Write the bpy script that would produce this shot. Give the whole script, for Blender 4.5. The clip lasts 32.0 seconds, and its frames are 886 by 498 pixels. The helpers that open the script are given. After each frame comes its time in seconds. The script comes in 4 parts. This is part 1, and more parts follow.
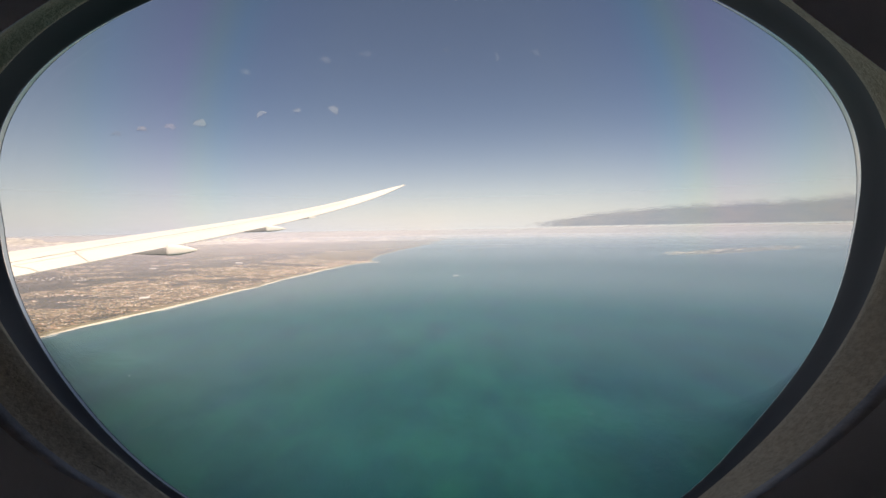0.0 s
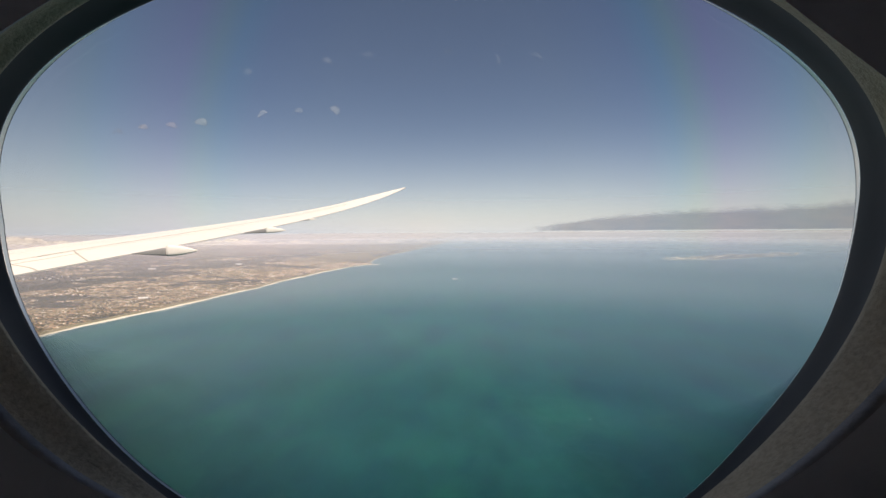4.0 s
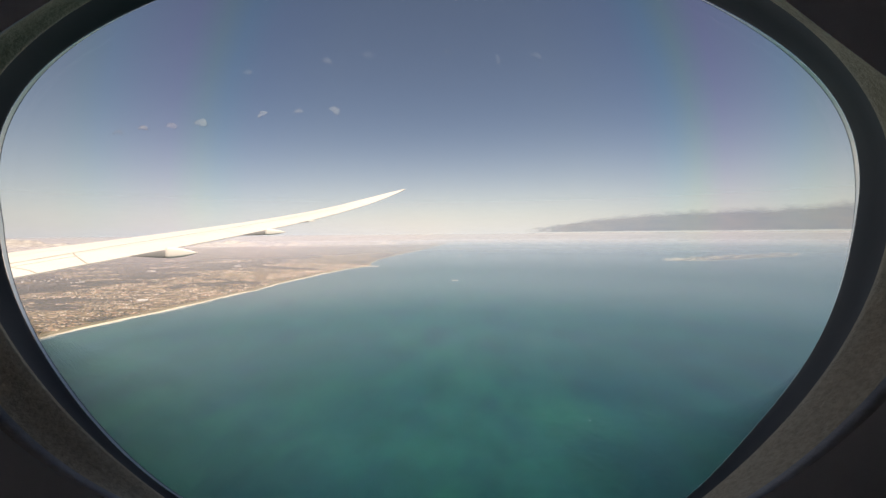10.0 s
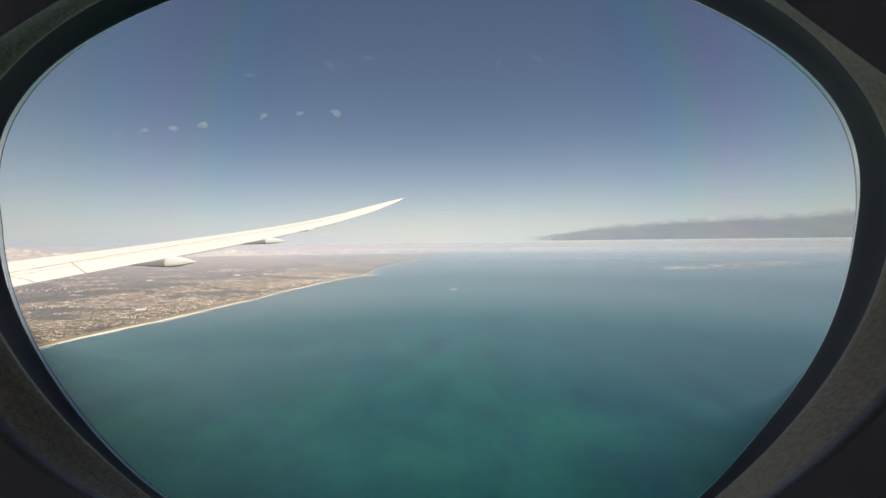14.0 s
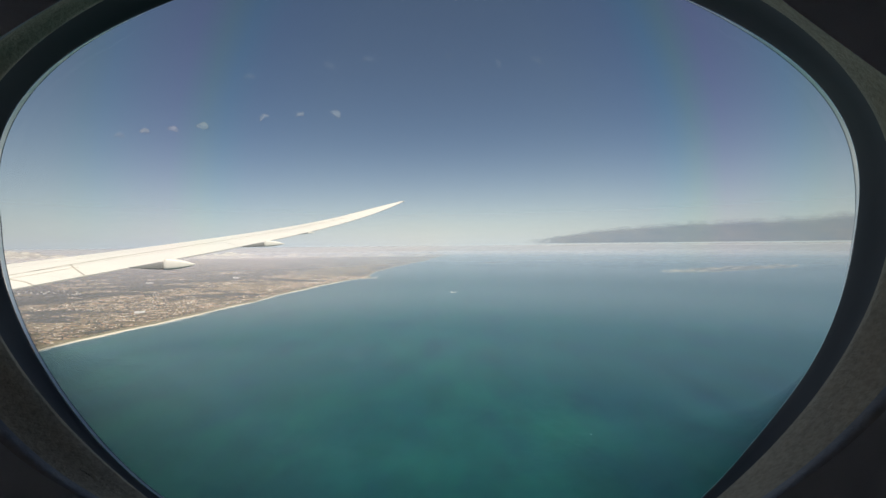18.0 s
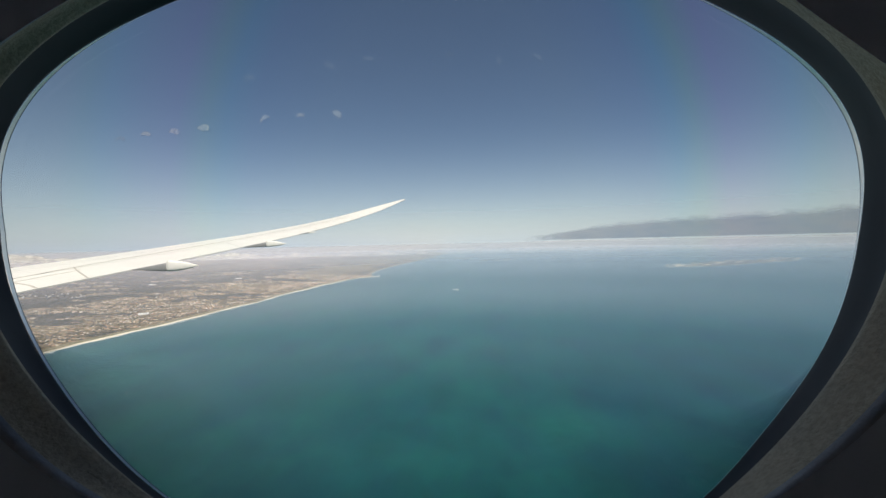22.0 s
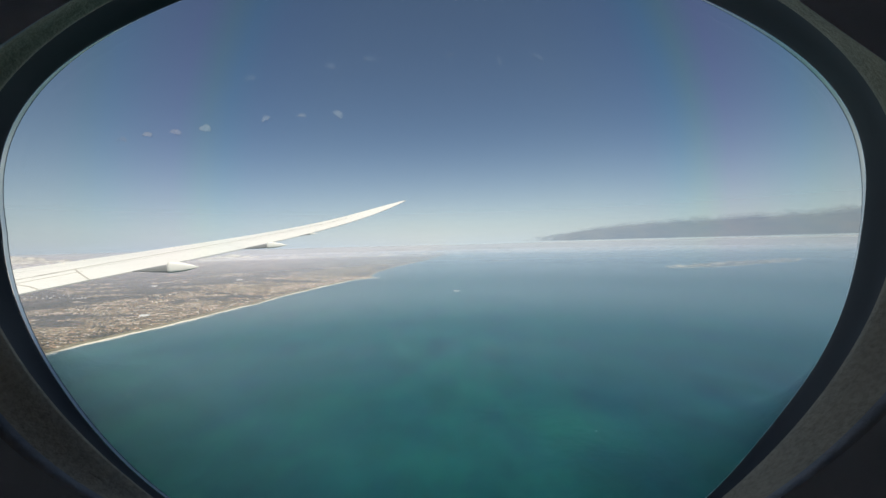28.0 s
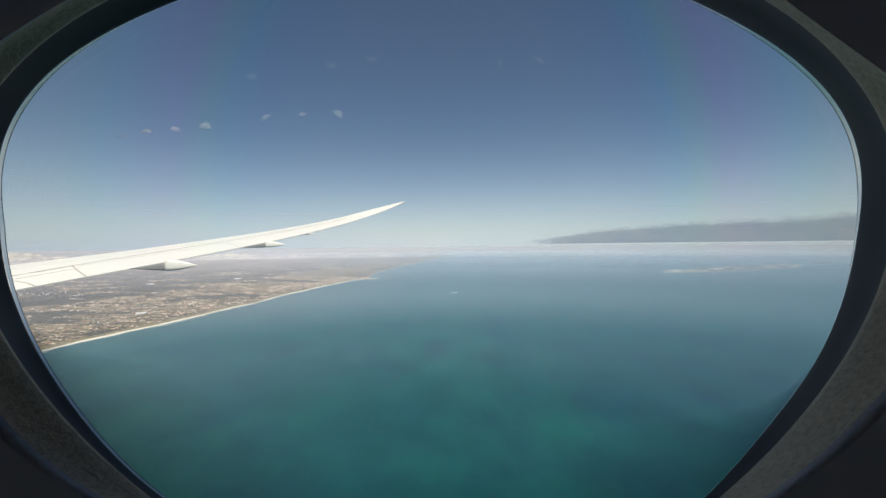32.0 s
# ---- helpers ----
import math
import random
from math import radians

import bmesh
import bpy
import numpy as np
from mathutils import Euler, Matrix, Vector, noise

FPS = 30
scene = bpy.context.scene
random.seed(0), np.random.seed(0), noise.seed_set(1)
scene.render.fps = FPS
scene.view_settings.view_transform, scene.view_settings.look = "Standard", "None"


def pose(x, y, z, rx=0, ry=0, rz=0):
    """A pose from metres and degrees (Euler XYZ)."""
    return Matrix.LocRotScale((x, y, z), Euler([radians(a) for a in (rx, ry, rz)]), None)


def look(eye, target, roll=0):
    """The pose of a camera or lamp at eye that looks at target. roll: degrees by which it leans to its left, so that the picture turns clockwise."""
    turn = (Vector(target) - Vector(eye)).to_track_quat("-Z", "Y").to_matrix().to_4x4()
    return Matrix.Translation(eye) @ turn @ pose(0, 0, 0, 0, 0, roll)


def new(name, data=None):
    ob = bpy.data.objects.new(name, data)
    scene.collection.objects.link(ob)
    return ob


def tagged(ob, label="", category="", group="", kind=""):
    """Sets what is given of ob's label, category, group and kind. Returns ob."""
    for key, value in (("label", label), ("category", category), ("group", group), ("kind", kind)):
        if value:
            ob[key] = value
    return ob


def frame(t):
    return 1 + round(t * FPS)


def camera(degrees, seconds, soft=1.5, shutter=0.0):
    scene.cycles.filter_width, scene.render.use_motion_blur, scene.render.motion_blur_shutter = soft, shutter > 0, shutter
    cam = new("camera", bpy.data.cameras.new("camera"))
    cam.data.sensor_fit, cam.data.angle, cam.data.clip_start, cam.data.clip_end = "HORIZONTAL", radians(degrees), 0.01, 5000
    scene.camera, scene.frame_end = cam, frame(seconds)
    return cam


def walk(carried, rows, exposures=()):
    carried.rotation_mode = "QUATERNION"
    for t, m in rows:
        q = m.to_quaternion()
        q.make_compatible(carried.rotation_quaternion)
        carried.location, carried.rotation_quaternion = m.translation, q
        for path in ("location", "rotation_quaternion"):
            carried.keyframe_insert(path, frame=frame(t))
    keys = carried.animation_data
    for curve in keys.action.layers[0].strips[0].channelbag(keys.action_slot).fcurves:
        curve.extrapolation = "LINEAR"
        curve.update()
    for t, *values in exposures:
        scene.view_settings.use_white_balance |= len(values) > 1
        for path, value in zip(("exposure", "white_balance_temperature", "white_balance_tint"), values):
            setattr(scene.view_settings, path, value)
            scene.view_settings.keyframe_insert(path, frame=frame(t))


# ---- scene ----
# ---------------------------------------------------------------- camera
SEAT = 120.0                       # height of the eye above the sea
TILT, LEAN = 89.25, 0.5            # how the window stands to the horizon
cam = camera(96.8, 32.0, soft=1.5)
PATH = [
    (0.0, 87.02, 0.91, 0.23), (0.5, 87.15, 1.16, 0.29), (1.0, 87.30, 0.77, 0.28), (1.5, 87.68, 0.34, 0.18),
    (2.0, 87.70, 0.41, 0.12), (2.5, 87.77, 0.33, 0.13), (3.0, 87.58, -0.01, 0.12), (3.5, 87.41, 0.34, 0.24),
    (5.5, 87.88, 0.18, 0.17), (6.0, 87.41, 0.09, 0.18), (6.5, 87.74, -0.21, 0.11), (7.0, 87.88, 0.02, 0.16),
    (7.5, 87.73, 0.16, 0.20), (8.0, 88.46, 0.08, 0.09), (8.5, 87.93, 0.20, 0.20), (9.0, 88.12, 0.20, 0.11),
    (9.5, 87.99, 0.08, 0.05), (10.0, 87.70, 0.46, 0.15), (10.5, 88.27, 0.28, 0.08), (11.0, 87.92, 0.47, 0.16),
    (11.5, 87.87, 1.09, 0.31), (12.0, 88.91, 0.56, 0.02), (12.5, 89.20, 0.75, 0.11), (13.0, 88.95, 0.57, 0.07),
    (13.5, 88.97, 0.46, 0.04), (14.0, 88.98, 0.53, 0.08), (14.5, 89.22, 0.46, -0.02), (16.5, 89.59, 0.83, 0.10),
    (17.0, 89.70, 0.63, 0.08), (17.5, 89.05, 0.72, 0.12), (18.0, 89.38, 0.50, 0.00), (18.5, 88.87, 0.57, 0.14),
    (19.0, 88.99, 0.47, 0.07), (19.5, 89.06, 0.54, 0.13), (20.0, 89.13, 0.60, 0.07), (20.5, 89.02, 0.91, 0.15),
    (21.0, 88.78, 0.98, 0.24), (21.5, 89.05, 1.02, 0.16), (22.0, 89.07, 1.28, 0.22), (22.5, 88.97, 1.22, 0.21),
    (23.0, 89.09, 1.07, 0.14), (23.5, 88.97, 1.25, 0.20), (24.0, 89.19, 1.09, 0.22), (24.5, 89.15, 1.13, 0.18),
    (25.0, 88.92, 1.25, 0.28), (25.5, 88.83, 1.16, 0.24), (27.5, 89.39, 1.44, 0.32), (28.0, 89.24, 1.35, 0.31),
    (28.5, 89.28, 1.51, 0.37), (29.0, 89.91, 1.09, 0.41), (29.5, 90.09, 0.58, 0.20), (30.0, 90.57, 0.12, 0.30),
    (30.5, 90.60, -0.20, 0.18), (31.0, 91.39, 0.49, -0.05), (31.5, 91.01, 0.54, 0.09), (32.0, 89.47, 0.57, 0.12),
]
EXPOSURES = [
    (0.0, 0.36, 7550, 21), (3.0, 0.26, 7300, 20), (6.0, 0.17, 7150, 18), (8.0, 0.27, 7600, 20), (10.0, 0.34, 7600, 20), (13.0, 0.25, 7350, 17), (14.5, 0.19, 7000, 14),
    (17.0, 0.10, 6850, 11), (20.0, 0.08, 6650, 11), (23.0, 0.08, 6480, 10), (32.0, 0.08, 6380, 9),
]


def seat_shift(t, rx, ry):
    """The camera is held by hand: it turns about a point behind the lens and slowly drifts, so that the lens moves a little before the window. Metres, in the window's own space."""
    tip = rx - 89
    return Vector((0.95 - 0.284 * tip - 0.553 * ry - 0.685 * t / 32, 1.04 - 1.815 * tip - 0.167 * ry - 0.377 * t / 32, 1.10 - 0.442 * tip - 0.515 * ry + 0.442 * t / 32)) / 1000


PANEL = pose(0, 0, 0, TILT, LEAN, 0)
walk(cam, [(t, Matrix.Translation(Vector((0, 0, SEAT)) + PANEL @ seat_shift(t, rx, ry)) @ pose(0, 0, 0, rx, ry, rz)) for t, rx, ry, rz in PATH], EXPOSURES)

# ---------------------------------------------------------------- world and sun
SUN_ELEVATION, SUN_FROM = 55.0, 176.0      # degrees; compass turn from +y, clockwise
world = bpy.data.worlds.new("sky")
scene.world = world
world.use_nodes = True
wn = world.node_tree.nodes
sky = wn.new("ShaderNodeTexSky")
sky.sky_type = "NISHITA"
sky.sun_disc = False
sky.sun_elevation = radians(SUN_ELEVATION)
sky.sun_rotation = radians(SUN_FROM)
sky.altitude = 1200
sky.air_density = 1.0
sky.dust_density = 1.6
sky.ozone_density = 1.0
wn["Background"].inputs["Strength"].default_value = 0.07
world.node_tree.links.new(sky.outputs[0], wn["Background"].inputs["Color"])

sun = new("sun", bpy.data.lights.new("sun", "SUN"))
sun.data.energy = 5.0
sun.data.angle = radians(0.53)
sun.data.color = (1.0, 0.945, 0.85)
a, e = radians(SUN_FROM), radians(SUN_ELEVATION)
sun_way = Vector((math.sin(a) * math.cos(e), math.cos(a) * math.cos(e), math.sin(e)))
sun.matrix_world = look(Vector((0, 0, SEAT + 40)) + sun_way * 30, (0, 0, SEAT + 40))


# ---------------------------------------------------------------- materials
def material(name):
    m = bpy.data.materials.new(name)
    m.use_nodes = True
    return m, m.node_tree.nodes, m.node_tree.links


def node(m, kind, **inputs):
    n = m.node_tree.nodes.new("ShaderNode" + kind)
    for key, value in inputs.items():
        n.inputs[key.replace("_", " ")].default_value = value
    return n


def noise_node(m, scale, detail=4, rough=0.55, stretch=None, kind="Object", distort=0.0):
    """A noise in the thing's own metres, stretched along its axes if wanted."""
    coords = m.node_tree.nodes.new("ShaderNodeTexCoord")
    mapping = m.node_tree.nodes.new("ShaderNodeMapping")
    mapping.inputs["Scale"].default_value = stretch or (1, 1, 1)
    n = node(m, "TexNoise", Scale=scale, Detail=detail, Roughness=rough, Distortion=distort)
    m.node_tree.links.new(coords.outputs[kind], mapping.inputs["Vector"])
    m.node_tree.links.new(mapping.outputs[0], n.inputs["Vector"])
    return n


def ramp(m, source, *stops):
    r = m.node_tree.nodes.new("ShaderNodeValToRGB")
    while len(r.color_ramp.elements) < len(stops):
        r.color_ramp.elements.new(0.5)
    for el, (place, colour) in zip(r.color_ramp.elements, stops):
        el.position = place
        el.color = (*colour, 1) if isinstance(colour, tuple) else (colour, colour, colour, 1)
    m.node_tree.links.new(source, r.inputs["Fac"])
    return r.outputs["Color"]


def mix(m, how, fac, one, two):
    n = m.node_tree.nodes.new("ShaderNodeMix")
    n.data_type, n.blend_type = "RGBA", how
    for socket, value in ((n.inputs[0], fac), (n.inputs[6], one), (n.inputs[7], two)):
        if isinstance(value, bpy.types.NodeSocket):
            m.node_tree.links.new(value, socket)
        elif isinstance(value, tuple):
            socket.default_value = (*value, 1)
        else:
            socket.default_value = value
    return n.outputs[2]


def bump(m, height, strength, distance):
    b = node(m, "Bump", Strength=strength, Distance=distance)
    m.node_tree.links.new(height, b.inputs["Height"])
    m.node_tree.links.new(b.outputs[0], m.node_tree.nodes["Principled BSDF"].inputs["Normal"])
    return b


def surface(name, base, rough, other=None, grain=0, relief=0.0, metal=0.0, spec=0.5, stretch=None):
    """A worn surface: two tones broken up at two sizes, with a fine relief."""
    m, nodes, links = material(name)
    p = nodes["Principled BSDF"]
    p.inputs["Roughness"].default_value, p.inputs["Metallic"].default_value = rough, metal
    p.inputs["Specular IOR Level"].default_value = spec
    if not grain:
        p.inputs["Base Color"].default_value = (*base, 1)
        return m
    fine = noise_node(m, grain, 5, 0.6, stretch)
    coarse = noise_node(m, grain * 0.13, 3, 0.5, stretch)
    both = mix(m, "MIX", 0.45, fine.outputs["Fac"], coarse.outputs["Fac"])
    colour = ramp(m, both, (0.36, base), (0.64, other or tuple(c * 0.8 for c in base)))
    links.new(colour, p.inputs["Base Color"])
    links.new(ramp(m, coarse.outputs["Fac"], (0.3, max(0.0, rough - 0.08)), (0.7, min(1.0, rough + 0.08))), p.inputs["Roughness"])
    if relief:
        bump(m, fine.outputs["Fac"], 0.6, relief)
    return m


# the aircraft
wing_paint = surface("wing_paint", (0.79, 0.76, 0.70), 0.42, (0.74, 0.71, 0.65), 1.1, 0.0008, stretch=(0.5, 2.0, 1))
wing_bare = surface("grey_undercoat", (0.52, 0.51, 0.49), 0.6, (0.44, 0.43, 0.42), 2.0, 0.001)
sealant = surface("dark_sealant", (0.47, 0.43, 0.37), 0.7, (0.38, 0.35, 0.30), 3.0)
# Grey paint, taken darker for the shade under the wing.
shaded_fairing_paint = surface("shaded_fairing_paint", (0.27, 0.27, 0.265), 0.5, (0.24, 0.24, 0.235), 1.6, 0.001)
fuselage_paint = surface("fuselage_paint", (0.78, 0.78, 0.77), 0.35, (0.72, 0.72, 0.72), 0.7, 0.001)
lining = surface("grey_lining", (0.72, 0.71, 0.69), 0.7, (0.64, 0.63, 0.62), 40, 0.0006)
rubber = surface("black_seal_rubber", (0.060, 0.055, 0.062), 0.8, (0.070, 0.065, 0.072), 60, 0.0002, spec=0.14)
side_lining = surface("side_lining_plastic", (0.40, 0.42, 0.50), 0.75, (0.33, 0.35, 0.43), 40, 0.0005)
edge_plastic = surface("panel_edge_plastic", (0.27, 0.255, 0.27), 0.75, (0.21, 0.20, 0.215), 260, 0.0012)
rim_dark = surface("smoked_rim_plastic", (0.14, 0.16, 0.19), 0.35, (0.10, 0.12, 0.14), 30, 0.0)


def grained_plastic():
    """Moulded cabin plastic with a fine leather grain and rubbed patches."""
    m, nodes, links = material("grained_reveal_plastic")
    p = nodes["Principled BSDF"]
    lumps = noise_node(m, 650, 3, 0.55, distort=0.1)
    pores = noise_node(m, 1500, 3, 0.6)
    stain = noise_node(m, 30, 5, 0.62)
    tone = ramp(m, stain.outputs["Fac"], (0.3, (0.425, 0.332, 0.235)), (0.7, (0.34, 0.265, 0.19)))
    grain = ramp(m, lumps.outputs["Fac"], (0.30, 0.66), (0.55, 1.0), (0.75, 1.12))
    links.new(mix(m, "MULTIPLY", 0.7, tone, grain), p.inputs["Base Color"])
    p.inputs["Roughness"].default_value = 0.72
    p.inputs["Specular IOR Level"].default_value = 0.3
    bump(m, mix(m, "MIX", 0.3, lumps.outputs["Fac"], pores.outputs["Fac"]), 0.9, 0.0009)
    return m


reveal_plastic = grained_plastic()


rim_plastic = surface("polished_pane_bezel", (0.80, 0.795, 0.78), 0.38, (0.74, 0.735, 0.72), 60, metal=1.0)


def window_glass():
    """Stretched acrylic: clear, with a weak gloss, a thin film of dirt, and faint stress colours near its upper edge."""
    m, nodes, links = material("acrylic_pane")
    nodes.remove(nodes["Principled BSDF"])
    coords = nodes.new("ShaderNodeTexCoord")
    split = nodes.new("ShaderNodeSeparateXYZ")
    links.new(coords.outputs["Object"], split.inputs[0])
    away = nodes.new("ShaderNodeMath")
    away.operation = "ABSOLUTE"
    centred = nodes.new("ShaderNodeMath")
    centred.operation = "SUBTRACT"
    centred.inputs[1].default_value = 0.0012
    links.new(split.outputs["X"], centred.inputs[0])
    links.new(centred.outputs[0], away.inputs[0])
    wide = nodes.new("ShaderNodeMath")
    wide.inputs[1].default_value = 0.0796
    links.new(away.outputs[0], wide.inputs[0])
    over = nodes.new("ShaderNodeMath")
    over.operation = "SUBTRACT"
    over.inputs[1].default_value = 0.018
    links.new(split.outputs["Y"], over.inputs[0])
    both_ways = nodes.new("ShaderNodeCombineXYZ")
    links.new(wide.outputs[0], both_ways.inputs[0])
    links.new(over.outputs[0], both_ways.inputs[1])
    ring = nodes.new("ShaderNodeVectorMath")
    ring.operation = "LENGTH"
    links.new(both_ways.outputs[0], ring.inputs[0])
    off = nodes.new("ShaderNodeMath")
    off.operation = "DIVIDE"
    off.inputs[1].default_value = 0.225
    links.new(ring.outputs["Value"], off.inputs[0])
    wob = noise_node(m, 14, 3, 0.5)
    bands = mix(m, "LINEAR_LIGHT", 0.02, off.outputs[0], wob.outputs["Color"])
    pale = (0.97, 0.985, 0.968)
    tint = ramp(m, bands, (0.56, pale), (0.67, (0.87, 0.925, 0.98)), (0.715, (0.75, 0.97, 0.99)), (0.748, (0.85, 1.0, 0.87)), (0.795, (1.0, 0.865, 0.97)), (0.85, (0.95, 0.92, 0.965)),
                (0.905, (0.86, 0.985, 0.97)), (0.94, (0.90, 1.0, 0.88)), (0.975, (1.0, 0.98, 0.88)))
    high = node(m, "MapRange", From_Min=-0.015, From_Max=0.07, To_Min=0.0, To_Max=1.0)
    links.new(split.outputs["Y"], high.inputs["Value"])
    fore = node(m, "MapRange", From_Min=-0.10, From_Max=0.06, To_Min=0.7, To_Max=1.0)
    links.new(split.outputs["X"], fore.inputs["Value"])
    how_much = nodes.new("ShaderNodeMath")
    how_much.operation = "MULTIPLY"
    links.new(high.outputs[0], how_much.inputs[0])
    links.new(fore.outputs[0], how_much.inputs[1])
    clear = node(m, "BsdfTransparent")
    links.new(mix(m, "MIX", how_much.outputs[0], pale, tint), clear.inputs["Color"])
    gloss = node(m, "BsdfGlossy", Roughness=0.02)
    film = node(m, "BsdfTranslucent", Color=(0.88, 0.87, 0.86, 1))
    dirt = noise_node(m, 16, 5, 0.6)
    streak = noise_node(m, 9, 3, 0.5, (5.0, 0.6, 1))
    both = mix(m, "MIX", 0.5, dirt.outputs["Fac"], streak.outputs["Fac"])
    amount = ramp(m, both, (0.35, 0.018), (0.7, 0.045))
    one = nodes.new("ShaderNodeMixShader")
    links.new(amount, one.inputs[0])
    links.new(clear.outputs[0], one.inputs[1])
    links.new(film.outputs[0], one.inputs[2])
    fresnel = node(m, "Fresnel", IOR=1.2)
    two = nodes.new("ShaderNodeMixShader")
    links.new(fresnel.outputs[0], two.inputs[0])
    links.new(one.outputs[0], two.inputs[1])
    links.new(gloss.outputs[0], two.inputs[2])
    links.new(two.outputs[0], nodes["Material Output"].inputs["Surface"])
    return m


pane_glass = window_glass()


def see_through(name, colour, alpha, grain=0.0):
    """A matt film that lets most of what lies behind show."""
    m, nodes, links = material(name)
    p = nodes["Principled BSDF"]
    p.inputs["Base Color"].default_value = (*colour, 1)
    p.inputs["Roughness"].default_value = 1.0
    p.inputs["Specular IOR Level"].default_value = 0.0
    p.inputs["Alpha"].default_value = alpha
    if grain:
        n = noise_node(m, grain, 3)
        links.new(ramp(m, n.outputs["Fac"], (0.3, alpha * 0.6), (0.7, alpha * 1.3)), p.inputs["Alpha"])
    return m


# the sea
def sea_water():
    m, nodes, links = material("sea_water")
    p = nodes["Principled BSDF"]
    p.inputs["Roughness"].default_value = 0.30
    p.inputs["IOR"].default_value = 1.33
    depth = noise_node(m, 0.0060, 7, 0.64, (1.0, 0.65, 1), distort=0.25)
    reef = noise_node(m, 0.030, 8, 0.66, (1.0, 0.6, 1), distort=0.3)
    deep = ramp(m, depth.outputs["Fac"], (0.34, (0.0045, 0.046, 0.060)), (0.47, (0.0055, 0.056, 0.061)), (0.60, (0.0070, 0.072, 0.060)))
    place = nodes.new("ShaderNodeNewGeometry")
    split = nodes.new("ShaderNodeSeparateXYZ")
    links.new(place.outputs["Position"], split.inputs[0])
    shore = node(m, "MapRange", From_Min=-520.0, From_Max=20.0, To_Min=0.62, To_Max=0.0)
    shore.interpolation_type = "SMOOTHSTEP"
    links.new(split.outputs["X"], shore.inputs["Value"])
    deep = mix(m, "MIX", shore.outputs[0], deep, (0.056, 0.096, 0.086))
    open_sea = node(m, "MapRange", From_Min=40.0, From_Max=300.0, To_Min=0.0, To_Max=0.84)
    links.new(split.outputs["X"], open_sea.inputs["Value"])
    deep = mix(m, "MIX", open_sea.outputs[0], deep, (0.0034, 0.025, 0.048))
    # Sky sheen of distant water painted in: lighter and bluer farther out.
    far_sheen = node(m, "MapRange", From_Min=150.0, From_Max=560.0, To_Min=0.0, To_Max=0.6)
    links.new(split.outputs["Y"], far_sheen.inputs["Value"])
    deep = mix(m, "MIX", far_sheen.outputs[0], deep, (0.006, 0.110, 0.134))
    mottle = noise_node(m, 0.020, 7, 0.68, (1.0, 0.6, 1), distort=0.3)
    deep = mix(m, "MULTIPLY", 0.45, deep, ramp(m, mottle.outputs["Fac"], (0.36, (0.75, 0.66, 0.98)), (0.50, (1.0, 1.0, 1.0)), (0.64, (1.15, 1.28, 1.05))))
    patch = ramp(m, reef.outputs["Fac"], (0.30, 0.60), (0.50, 1.0), (0.70, 1.32))
    colour = mix(m, "MULTIPLY", 0.5, deep, patch)
    swell = noise_node(m, 0.22, 5, 0.62, (1.0, 0.45, 1))
    crest = noise_node(m, 1.3, 5, 0.68, (1.0, 0.5, 1))
    # Glints and dark troughs of the chop are laid into the base colour.
    chop = noise_node(m, 0.30, 6, 0.72, (0.7, 1.5, 1), distort=0.3)
    glint = ramp(m, chop.outputs["Fac"], (0.33, 0.62), (0.52, 1.0), (0.68, 1.5))
    colour = mix(m, "MULTIPLY", 0.30, colour, glint)
    caps = noise_node(m, 0.55, 3, 0.7)
    foam = ramp(m, caps.outputs["Fac"], (0.745, 0.0), (0.775, 0.35))
    links.new(mix(m, "MIX", foam, colour, (0.24, 0.30, 0.31)), p.inputs["Base Color"])
    waves = mix(m, "MIX", 0.4, swell.outputs["Fac"], crest.outputs["Fac"])
    bump(m, waves, 0.5, 1.0)
    return m


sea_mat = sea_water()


def dry_land():
    """Suburbs and bush: which of the two covers the ground comes with the mesh."""
    m, nodes, links = material("coastal_plain")
    p = nodes["Principled BSDF"]
    p.inputs["Roughness"].default_value = 0.95
    p.inputs["Specular IOR Level"].default_value = 0.1
    rows = noise_node(m, 0.024, 6, 0.66, (0.45, 1.3, 1), distort=0.6)
    blocks = noise_node(m, 0.05, 5, 0.68)
    specks = noise_node(m, 0.30, 4, 0.7)
    suburb = ramp(m, blocks.outputs["Fac"], (0.32, (0.115, 0.098, 0.056)), (0.5, (0.185, 0.140, 0.082)), (0.68, (0.31, 0.235, 0.145)))
    lots = ramp(m, specks.outputs["Fac"], (0.36, 0.60), (0.52, 1.0), (0.70, 1.8))
    suburb = mix(m, "MULTIPLY", 0.85, suburb, lots)
    bush = ramp(m, blocks.outputs["Fac"], (0.35, (0.066, 0.060, 0.053)), (0.65, (0.122, 0.098, 0.079)))
    cover = nodes.new("ShaderNodeAttribute")
    cover.attribute_name = "built"
    ragged = mix(m, "LINEAR_LIGHT", 0.16, cover.outputs["Fac"], rows.outputs["Color"])
    ground_cover = mix(m, "MIX", ramp(m, ragged, (0.42, 0.0), (0.58, 1.0)), bush, suburb)
    pale = ramp(m, rows.outputs["Fac"], (0.60, 0.0), (0.72, 0.75))
    links.new(mix(m, "MIX", pale, ground_cover, (0.44, 0.38, 0.325)), p.inputs["Base Color"])
    return m


